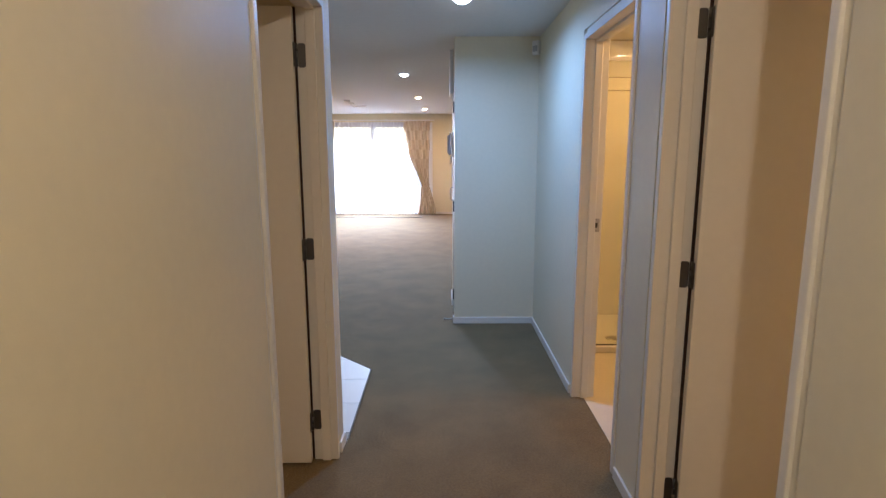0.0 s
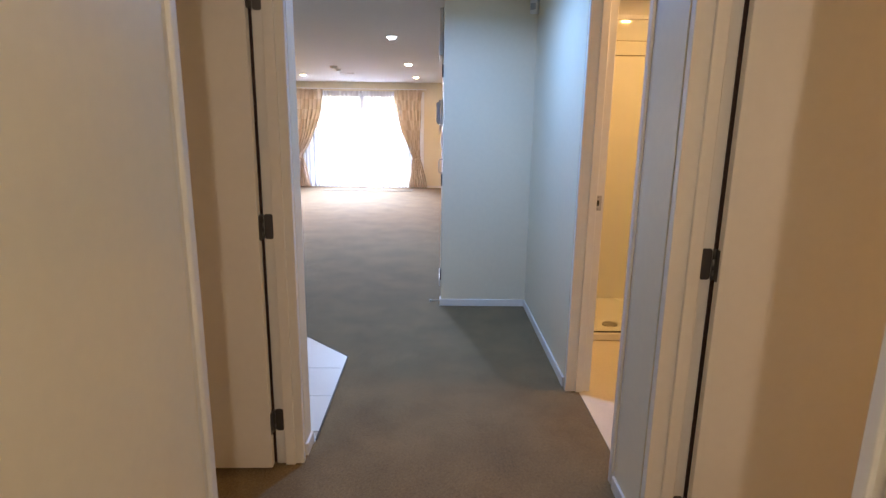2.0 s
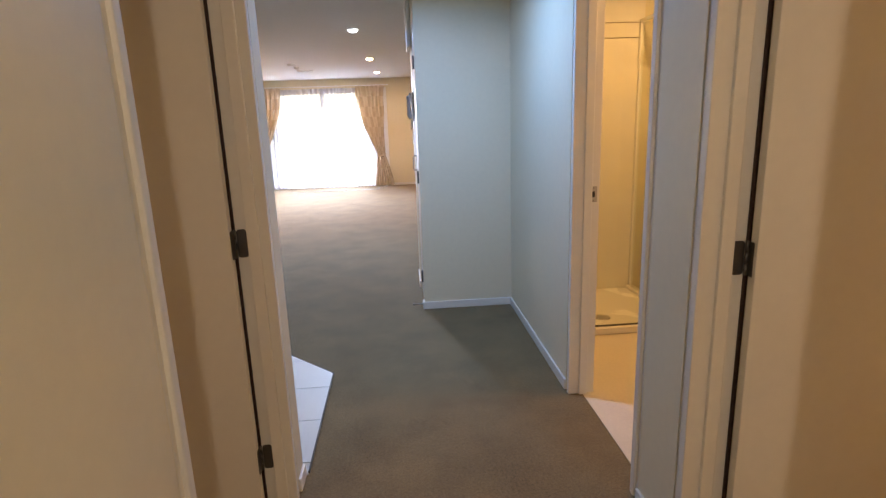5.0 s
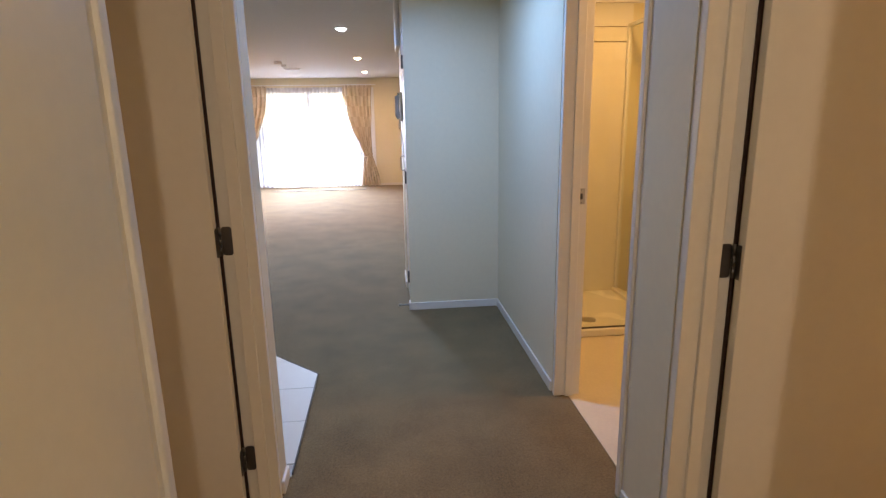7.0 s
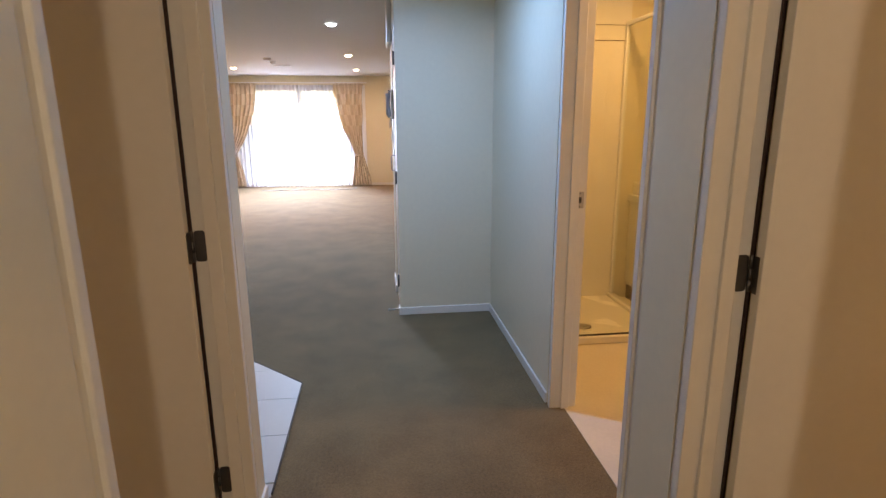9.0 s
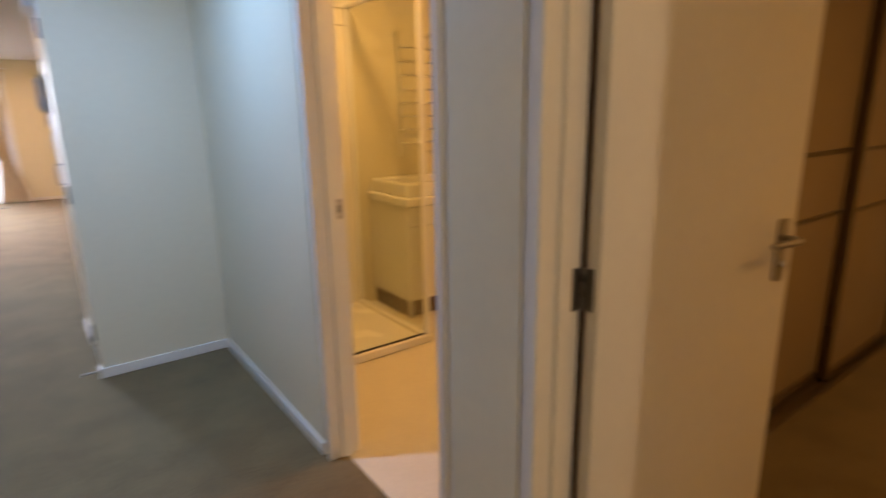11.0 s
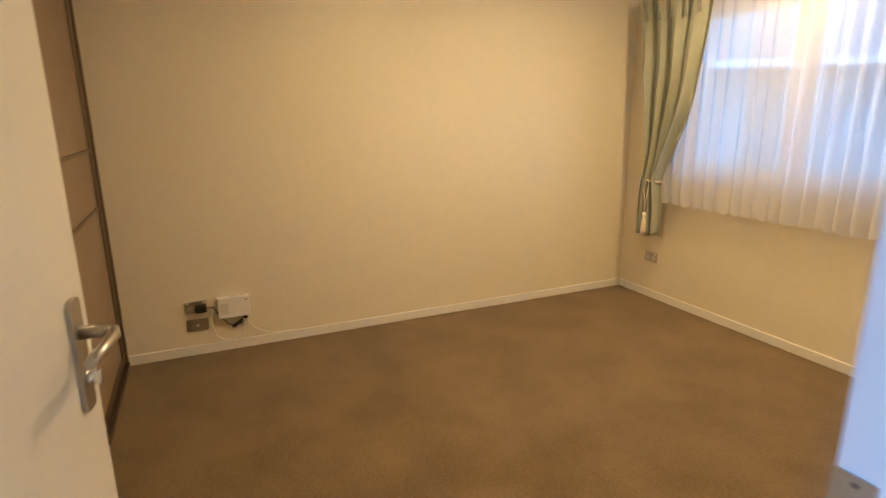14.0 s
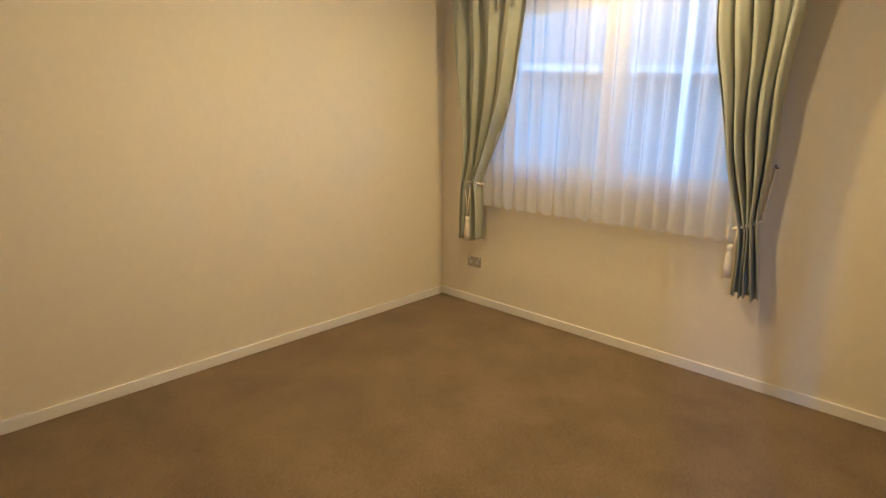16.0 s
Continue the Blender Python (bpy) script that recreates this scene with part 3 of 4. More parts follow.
def intercom():
    bm = bmesh.new()
    box(bm, END_X - 0.018, 5.24, 1.44, END_X, 5.33, 1.67, bevel=0.006, seg=3)
    ob = thing("intercom_phone", bm, PLASTIC, "pale grey wall intercom handset on the wall", "intercom")
    bm = bmesh.new()
    tube(bm, [(END_X - 0.022, 5.285, 1.46), (END_X - 0.036, 5.285, 1.485), (END_X - 0.040, 5.285, 1.56), (END_X - 0.036, 5.285, 1.635), (END_X - 0.022, 5.285, 1.66)], [0.018, 0.020, 0.014, 0.020, 0.018], 12)
    part("handset", bm, GREY_PLASTIC, ob, "grey handset")
    bm = bmesh.new()
    tube(bm, [(END_X - 0.02, 5.285, 1.45), (END_X - 0.028, 5.28, 1.40), (END_X - 0.028, 5.29, 1.37), (END_X - 0.018, 5.30, 1.39), (END_X - 0.012, 5.30, 1.445)], 0.004, 8)
    part("cord", bm, GREY_PLASTIC, ob, "grey coiled cord")
    bm = bmesh.new()
    box(bm, END_X - 0.010, 5.40, 1.24, END_X, 5.47, 1.35, bevel=0.003)
    sw = thing("light_switch", bm, PLASTIC, "white plastic light switch on the wall", "light switch")
    bm = bmesh.new()
    box(bm, END_X - 0.0145, 5.425, 1.28, END_X - 0.009, 5.445, 1.31, bevel=0.002)
    part("rocker", bm, PLASTIC, sw)


intercom()


def door_stop():
    bm = bmesh.new()
    turned(bm, [(0.013, 0.0), (0.013, 0.004), (0.006, 0.007), (0.006, 0.062), (0.0095, 0.064), (0.0095, 0.078), (0.007, 0.081)], 16, (0, 0, 0), "x")
    bmesh.ops.transform(bm, matrix=pose(END_X - 0.012, END_Y + 0.035, 0.030, 0, 0, 180), verts=bm.verts)
    thing("door_stop", bm, STEEL, "steel rod door stop on the skirting board", "door stop")


door_stop()


def alarm_sensor():
    bm = bmesh.new()
    box(bm, -0.030, -0.020, -0.055, 0.030, 0.022, 0.055, bevel=0.010, seg=3)
    bmesh.ops.transform(bm, matrix=pose(XR - 0.035, END_Y - 0.034, 2.305, 0, 0, -38), verts=bm.verts)
    ob = thing("alarm_sensor", bm, PLASTIC, "white plastic alarm sensor high in the hall corner", "alarm sensor")
    bm = bmesh.new()
    box(bm, -0.021, -0.0235, -0.030, 0.021, -0.019, 0.015, bevel=0.002)
    bmesh.ops.transform(bm, matrix=pose(XR - 0.035, END_Y - 0.034, 2.305, 0, 0, -38), verts=bm.verts)
    part("lens", bm, GREY_PLASTIC, ob, "grey sensor lens")
    bm = bmesh.new()
    box(bm, XR - 0.036, END_Y - 0.016, 2.285, XR - 0.012, END_Y, 2.325)
    part("bracket", bm, PLASTIC, ob)


alarm_sensor()


# ---- downlights ----
def downlight(x, y, glow):
    bm = bmesh.new()
    n = 32
    prof = [(0.066, 0.0), (0.066, -0.006), (0.056, -0.009), (0.050, -0.005), (0.050, 0.0)]
    rings = [[bm.verts.new((r * math.cos(2 * math.pi * k / n), r * math.sin(2 * math.pi * k / n), h)) for k in range(n)] for r, h in prof]
    for i in range(len(rings) - 1):
        for k in range(n):
            bm.faces.new((rings[i][k], rings[i][(k + 1) % n], rings[i + 1][(k + 1) % n], rings[i + 1][k])).smooth = True
    ob = thing("downlight", bm, PLASTIC, "round white recessed ceiling downlight, switched on", "downlight", "ceiling downlights")
    bm = bmesh.new()
    turned(bm, [(0.050, 0.0), (0.049, -0.009), (0.040, -0.020), (0.024, -0.027), (0.008, -0.030)], 24)
    part("lens", bm, glow, ob, "glowing lens")
    ob.matrix_world = pose(x, y, CEILING - 0.0005)
    return ob


for lx, ly, lw, lc in DOWNLIGHTS:
    downlight(lx, ly, GLOW_COOL if lc == COOL else GLOW_WARM)


def ceiling_disc(name, x, y, label, cat, r, h, mat):
    bm = bmesh.new()
    turned(bm, [(r * 0.55, -h), (r * 0.8, -h * 0.95), (r, -h * 0.55), (r, 0.0)], 28, (x, y, CEILING - 0.0005))
    return thing(name, bm, mat, label, cat)


ceiling_disc("smoke_alarm", -1.50, 10.00, "round white smoke alarm on the ceiling", "smoke alarm", 0.06, 0.045, PLASTIC)
ceiling_disc("heat_detector", -1.50, 10.50, "small white round detector on the ceiling", "detector", 0.045, 0.04, PLASTIC)


def ceiling_vent(x, y):
    bm = bmesh.new()
    box(bm, x - 0.15, y - 0.08, CEILING - 0.010, x + 0.15, y + 0.08, CEILING - 0.0005, bevel=0.003)
    ob = thing("ceiling_vent", bm, PLASTIC, "white slatted ceiling vent", "vent")
    for k in range(5):
        bm = bmesh.new()
        box(bm, x - 0.13, y - 0.062 + k * 0.028, CEILING - 0.015, x + 0.13, y - 0.05 + k * 0.028, CEILING - 0.009)
        part("slat", bm, PLASTIC, ob)


ceiling_vent(-1.46, 11.2)


# ---- curtains ----
def smooth(t):
    t = max(0.0, min(1.0, t))
    return t * t * (3 - 2 * t)


def drape(name, mat, y, z_top, z_bot, top, tie, bot, z_tie, pleats, depth, label, seed, into=1, nu=150, nz=64):
    """A tied-back curtain. top, tie, bot: (outer x, inner x) at those heights; into: +1 when the room lies towards +y."""
    rnd = random.Random(seed)
    ph = [rnd.uniform(-0.5, 0.5) for _ in range(pleats + 2)]
    bm = bmesh.new()
    uv = bm.loops.layers.uv.new("UVMap")
    grid = []
    for j in range(nz + 1):
        z = z_top + (z_bot - z_top) * j / nz
        if z >= z_tie:
            t = (z_top - z) / (z_top - z_tie)
            eo = top[0] + (tie[0] - top[0]) * smooth(t * 0.9 + 0.1 * t)
            ei = top[1] + (tie[1] - top[1]) * (t ** 1.9)
            gather = t ** 1.6
        else:
            t = (z_tie - z) / (z_tie - z_bot)
            eo = tie[0] + (bot[0] - tie[0]) * (t ** 0.7)
            ei = tie[1] + (bot[1] - tie[1]) * (t ** 0.6)
            gather = 1 - 0.55 * t ** 0.7
        row = []
        for i in range(nu + 1):
            u = i / nu
            k = u * pleats
            a = 2 * math.pi * k + ph[int(k)] * (1 - (k % 1)) + ph[int(k) + 1] * (k % 1)
            head = smooth(1 - (z_top - z) / 0.12)
            amp = depth * (0.55 + 0.45 * gather) * (1 - 0.35 * head)
            wave = math.sin(a) + 0.3 * math.sin(2 * a + 1.3 + 2.0 * (z_top - z)) + 0.25 * math.sin(a * 0.37 + 3 * z + seed)
            x = eo + (ei - eo) * u + 0.010 * math.cos(a + 1.5 * z) * (1 - head) + 0.006 * math.sin(9 * z + 5 * u)
            sag = 0.02 * math.sin(math.pi * u) * gather
            zz = z + (0.010 * math.sin(a * 0.5 + seed) if j == nz else 0)
            lean = 0.045 * smooth((z - z_tie) / (z_top - z_tie))
            row.append((bm.verts.new((x, y + into * (amp * 0.5 * wave + sag + lean), zz)), u, (z_top - z) / 2.0))
        grid.append(row)
    for j in range(nz):
        for i in range(nu):
            q = (grid[j][i], grid[j][i + 1], grid[j + 1][i + 1], grid[j + 1][i])
            f = bm.faces.new([v[0] for v in q])
            f.smooth = True
            for lp, v in zip(f.loops, q):
                lp[uv].uv = (v[1] * 0.7, v[2])
    ob = thing(name, bm, mat, label, "curtain")
    so = ob.modifiers.new("thickness", "SOLIDIFY")
    so.thickness = 0.003
    return ob


def heading(parent, mat, x0, x1, y, z, pleats, into=1):
    """Pinch pleats standing in front of the curtain's top hem."""
    for k in range(pleats):
        x = x0 + (x1 - x0) * (k + 0.5) / pleats
        bm = bmesh.new()
        for d in (-1, 0, 1):
            tube(bm, [(x + d * 0.013, y + into * 0.014, z + 0.004), (x + d * 0.011, y + into * 0.022, z - 0.045), (x + d * 0.003, y + into * 0.017, z - 0.09), (x + d * 0.011, y + into * 0.014, z - 0.16)], [0.010, 0.009, 0.006, 0.003], 8)
        part("pinch_pleat", bm, mat, parent)


def voile(name, mat, x0, x1, y, z_top, z_bot, folds, depth, label, seed, nu=420, nz=26, hem=0.010):
    rnd = random.Random(seed)
    ph = [rnd.uniform(-1.2, 1.2) for _ in range(folds + 2)]
    am = [rnd.uniform(0.45, 1.2) for _ in range(folds + 2)]
    bm = bmesh.new()
    grid = []
    for j in range(nz + 1):
        t = j / nz
        row = []
        for i in range(nu + 1):
            u = i / nu
            k = u * folds
            i0, fz = int(k), k % 1
            a = 2 * math.pi * k + ph[i0] * (1 - fz) + ph[i0 + 1] * fz
            m = am[i0] * (1 - fz) + am[i0 + 1] * fz
            w = math.sin(a + 0.6 * t * math.sin(3 * u + seed))
            x = x0 + (x1 - x0) * u + 0.008 * math.cos(a) * t
            zz = z_top + (z_bot - z_top) * t
            if j == nz:
                zz += hem * math.sin(a + 1) + hem * 0.5 * math.sin(2.3 * a)
            row.append(bm.verts.new((x, y + depth * 0.5 * m * w * (0.5 + 0.5 * t), zz)))
        grid.append(row)
    for j in range(nz):
        for i in range(nu):
            bm.faces.new((grid[j][i], grid[j][i + 1], grid[j + 1][i + 1], grid[j + 1][i])).smooth = True
    return thing(name, bm, mat, label, "sheer curtain")


def tieback(name, x0, x1, y, z, hook, label, tassel_x, tassel_z, into=1):
    """A twisted cord round the curtain, held by a wall hook, with a tassel hanging in front."""
    bm = bmesh.new()
    n = 36
    cx, rx = (x0 + x1) / 2, abs(x1 - x0) / 2 + 0.008
    hx, hy, hz = hook
    pts = []
    for k in range(n):
        a = 2 * math.pi * k / n
        pts.append((cx + rx * math.cos(a), y + into * 0.052 * math.sin(a), z + (hz - z) * 0.10 * math.cos(a) * (1 if hx > cx else -1) + 0.003 * math.sin(11 * a)))
    tube(bm, pts, 0.0075, 8, closed=True)
    sx = cx + (rx if hx > cx else -rx)
    tube(bm, [(sx, y, z + (hz - z) * 0.10), (sx + (hx - sx) * 0.5, y - into * 0.03, z + (hz - z) * 0.45), (hx, hy, hz)], 0.006, 8)
    ob = thing(name, bm, ROPE, label, "curtain tieback")
    bm = bmesh.new()
    for d in (-1, 1):
        tube(bm, [(tassel_x + d * 0.022, y + into * 0.058, z - 0.004), (tassel_x + d * 0.020, y + into * 0.062, z - 0.06), (tassel_x + d * 0.010, y + into * 0.060, z - 0.12), (tassel_x, y + into * 0.060, tassel_z + 0.16)], 0.0045, 7)
    part("loop", bm, ROPE, ob)
    bm = bmesh.new()
    turned(bm, [(0.006, 0.165), (0.014, 0.158), (0.016, 0.145), (0.010, 0.132), (0.012, 0.126), (0.017, 0.11), (0.0185, 0.05), (0.020, 0.0)], 20, (tassel_x, y + into * 0.060, tassel_z))
    part("tassel", bm, ROPE, ob, "cream tassel")
    bm = bmesh.new()
    tube(bm, [(hx, BED_S if into > 0 else FAR, hz), (hx, hy, hz), (hx, hy + into * 0.008, hz + 0.018)], 0.005, 8)
    part("hook", bm, HINGE, ob, "dark metal wall hook")
    return ob


def track(name, x0, x1, y, z, wall_y, into, label):
    bm = bmesh.new()
    box(bm, x0, y - 0.012, z, x1, y + 0.012, z + 0.022, bevel=0.003)
    ob = thing(name, bm, WHITE_ALU, label, "curtain track")
    n = 4
    for k in range(n):
        x = x0 + 0.12 + (x1 - x0 - 0.24) * k / (n - 1)
        bm = bmesh.new()
        box(bm, x - 0.012, min(y, wall_y), z + 0.020, x + 0.012, max(y, wall_y), z + 0.034, bevel=0.002)
        part("bracket", bm, WHITE_ALU, ob)
    return ob


# ---- bedroom window ----
def bedroom_window():
    yo, yi = BED_S - 0.11, BED_S - 0.05
    win = empty("window_1", ((WX0 + WX1) / 2, yo, WZ0), "white aluminium bedroom window with two panes", "window", kind="structure")
    inv = win.matrix_world.inverted()

    def p(nm, rows, mat, bevel=0.004, parent=None):
        bm = bmesh.new()
        for r in rows:
            box(bm, *r, bevel=bevel)
        bmesh.ops.transform(bm, matrix=inv, verts=bm.verts)
        return part(nm, bm, mat, parent or win)

    e = 0.045
    p("window_frame", [(WX0, yo, WZ0, WX0 + e, yi, WZ1), (WX1 - e, yo, WZ0, WX1, yi, WZ1), (WX0 + e, yo, WZ0, WX1 - e, yi, WZ0 + e), (WX0 + e, yo, WZ1 - e, WX1 - e, yi, WZ1), (2.925, yo, WZ0 + e, 2.985, yi, WZ1 - e)], WHITE_ALU)
    for a, b in ((WX0 + e, 2.925), (2.985, WX1 - e)):
        s = 0.042
        p("sash", [(a, yo + 0.012, WZ0 + e, a + s, yi - 0.012, WZ1 - e), (b - s, yo + 0.012, WZ0 + e, b, yi - 0.012, WZ1 - e), (a + s, yo + 0.012, WZ0 + e, b - s, yi - 0.012, WZ0 + e + s), (a + s, yo + 0.012, WZ1 - e - s, b - s, yi - 0.012, WZ1 - e)], WHITE_ALU)
        g = p("pane", [(a + s, yo + 0.027, WZ0 + e + s, b - s, yo + 0.033, WZ1 - e - s)], GLASS, 0)
        g.visible_shadow = False
    # lining boards and sill
    t = 0.018
    p("window_lining", [(WX0 - 0.001, yi, WZ0, WX0 + t, BED_S + 0.004, WZ1), (WX1 - t, yi, WZ0, WX1 + 0.001, BED_S + 0.004, WZ1), (WX0 + t, yi, WZ1 - t, WX1 - t, BED_S + 0.004, WZ1 + 0.001)], TRIM, 0.002)
    p("window_sill", [(WX0 + t, yi, WZ0 - 0.001, WX1 - t, BED_S + 0.012, WZ0 + t)], TRIM, 0.003)
    p("stay", [(3.25, yi - 0.01, WZ0 + e + 0.004, 3.37, yi + 0.012, WZ0 + e + 0.018), (2.60, yi - 0.01, WZ0 + e + 0.004, 2.72, yi + 0.012, WZ0 + e + 0.018)], ALU, 0.003)


bedroom_window()

CY = BED_S + 0.115
ob = drape("curtain", GREEN, CY, 2.135, 0.515, (4.01, 3.43), (3.895, 3.755), (3.945, 3.725), 0.908, 4, 0.098, "sage green satin curtain tied back with a cream cord", 3)
heading(ob, GREEN, 3.99, 3.45, CY + 0.045, 2.135, 5)
ob = drape("curtain", GREEN, CY, 2.135, 0.510, (2.005, 2.385), (2.075, 2.165), (2.030, 2.150), 0.860, 5, 0.098, "sage green satin curtain tied back low with a cream cord", 8)
heading(ob, GREEN, 2.015, 2.375, CY + 0.045, 2.135, 4)
tieback("tieback", 3.895, 3.755, CY, 0.908, (3.96, BED_S + 0.05, 0.97), "cream twisted cord tieback with tassel on the green curtain", 3.825, 0.515)
tieback("tieback", 2.075, 2.165, CY, 0.860, (2.055, BED_S + 0.045, 1.125), "cream twisted cord tieback with tassel, hooked to the wall", 2.165, 0.605)
track("curtain_track", 1.98, 4.05, CY + 0.045, 2.14, BED_S, 1, "white bedroom curtain track above the window")
voile("sheer_curtain", SHEER_BED, 3.775, 2.13, BED_S + 0.078, 2.125, 0.760, 18, 0.062, "white translucent voile hanging across the bedroom window", 5)


# ---- wardrobe ----
def wardrobe():
    x0, x1, mid = 2.305, BED_E, 3.30
    top = 2.005
    w = empty("wardrobe", ((x0 + x1) / 2, BED_N + 0.05, 0), "built-in wardrobe with two bronze framed frosted sliding doors", "wardrobe")
    inv = w.matrix_world.inverted()

    def p(nm, rows, mat, bevel=0.002, parent=None, label=""):
        bm = bmesh.new()
        for r in rows:
            box(bm, *r, bevel=bevel)
        bmesh.ops.transform(bm, matrix=inv, verts=bm.verts)
        return part(nm, bm, mat, parent or w, label)

    p("bottom_track", [(x0, BED_N - 0.004, 0.0, x1 - 0.003, BED_N + 0.085, 0.014), (x0, BED_N - 0.012, 0.0, x1 - 0.003, BED_N - 0.004, 0.024), (x0, BED_N + 0.040, 0.014, x1 - 0.003, BED_N + 0.046, 0.022)], BRONZE, 0.001, label="bronze floor track")
    # top track: shade behind the fascia is put into its near-black colour
    p("top_track", [(x0, BED_N + 0.004, top - 0.03, x1 - 0.003, BED_N + 0.088, top + 0.034)], DARK, 0.001, label="top track coloured near-black for the shade behind the fascia")
    p("fascia", [(x0, BED_N - 0.016, top - 0.006, x1 - 0.003, BED_N + 0.003, top + 0.062)], BRONZE, 0.003, label="bronze fascia")
    p("side_channel", [(x1 - 0.030, BED_N - 0.006, 0.024, x1 - 0.003, BED_N + 0.08, top - 0.006)], BRONZE, 0.002)
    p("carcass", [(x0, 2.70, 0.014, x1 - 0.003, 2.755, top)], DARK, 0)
    for a, b, y in ((x0 + 0.02, mid + 0.020, BED_N + 0.055), (mid - 0.020, x1 - 0.032, BED_N + 0.010)):
        st, z0, z1 = 0.032, 0.026, top - 0.032
        d = empty("sliding_door", (0, 0, 0), "", "")
        d.matrix_world = Matrix.Identity(4)
        for key in ("label", "category"):
            if key in d:
                del d[key]
        d.parent = w
        d.matrix_local = Matrix.Identity(4)
        p("stile", [(a, y, z0, a + st, y + 0.026, z1)], BRONZE, 0.004, d)
        p("stile", [(b - st, y - 0.004, z0, b, y + 0.026, z1)], BRONZE, 0.006, d)
        p("rail", [(a + st, y + 0.001, z0, b - st, y + 0.025, z0 + 0.05)], BRONZE, 0.003, d)
        p("rail", [(a + st, y + 0.001, z1 - 0.04, b - st, y + 0.025, z1)], BRONZE, 0.003, d)
        for zc in (0.918, 1.213):
            p("glazing_bar", [(a + st, y + 0.001, zc - 0.010, b - st, y + 0.024, zc + 0.010)], BRONZE, 0.002, d)
        for za, zb in ((z0 + 0.05, 0.908), (0.928, 1.203), (1.223, z1 - 0.04)):
            p("panel", [(a + st - 0.003, y + 0.009, za - 0.003, b - st + 0.003, y + 0.014, zb + 0.003)], PANEL, 0, d, "champagne frosted glass panel")


wardrobe()


# ---- bedroom wall fittings ----
def socket(name, m, label, plug_marks=2):
    """A steel faced power point; m sets its middle, its face looks along local z."""
    bm = bmesh.new()
    rounded_plate(bm, 0.118, 0.072, 0.008, 0.004, m)
    ob = thing(name, bm, STEEL, label, "power socket")
    for k in range(plug_marks):
        cx = -0.03 + 0.06 * k if plug_marks > 1 else 0.0
        bm = bmesh.new()
        w, h = (0.030, 0.026) if plug_marks > 1 else (0.018, 0.014)
        rounded_plate(bm, w, h, 0.0092, 0.003, m @ Matrix.Translation((cx, -0.004, 0)))
        part("outlet_insert", bm, ALU if plug_marks > 1 else PLASTIC, ob)
    if plug_marks > 1:
        for cx in (-0.045, 0.045):
            bm = bmesh.new()
            rounded_plate(bm, 0.016, 0.009, 0.0115, 0.002, m @ Matrix.Translation((cx, 0.026, 0)))
            part("rocker_switch", bm, PLASTIC, ob)
    return ob


EAST = pose(0, 0, 0, 90, 0, -90)  # a plate on the east wall, facing the room
socket("power_socket", Matrix.Translation((BED_E, 1.747, 0.294)) @ EAST, "brushed steel double power socket above the skirting board")
socket("data_socket", Matrix.Translation((BED_E, 1.747, 0.186)) @ EAST, "brushed steel data outlet below the power socket", 1)
SOUTH = pose(0, 0, 0, 90, 0, 180)
socket("power_socket", Matrix.Translation((3.895, BED_S, 0.312)) @ SOUTH, "steel double power socket under the bedroom window")


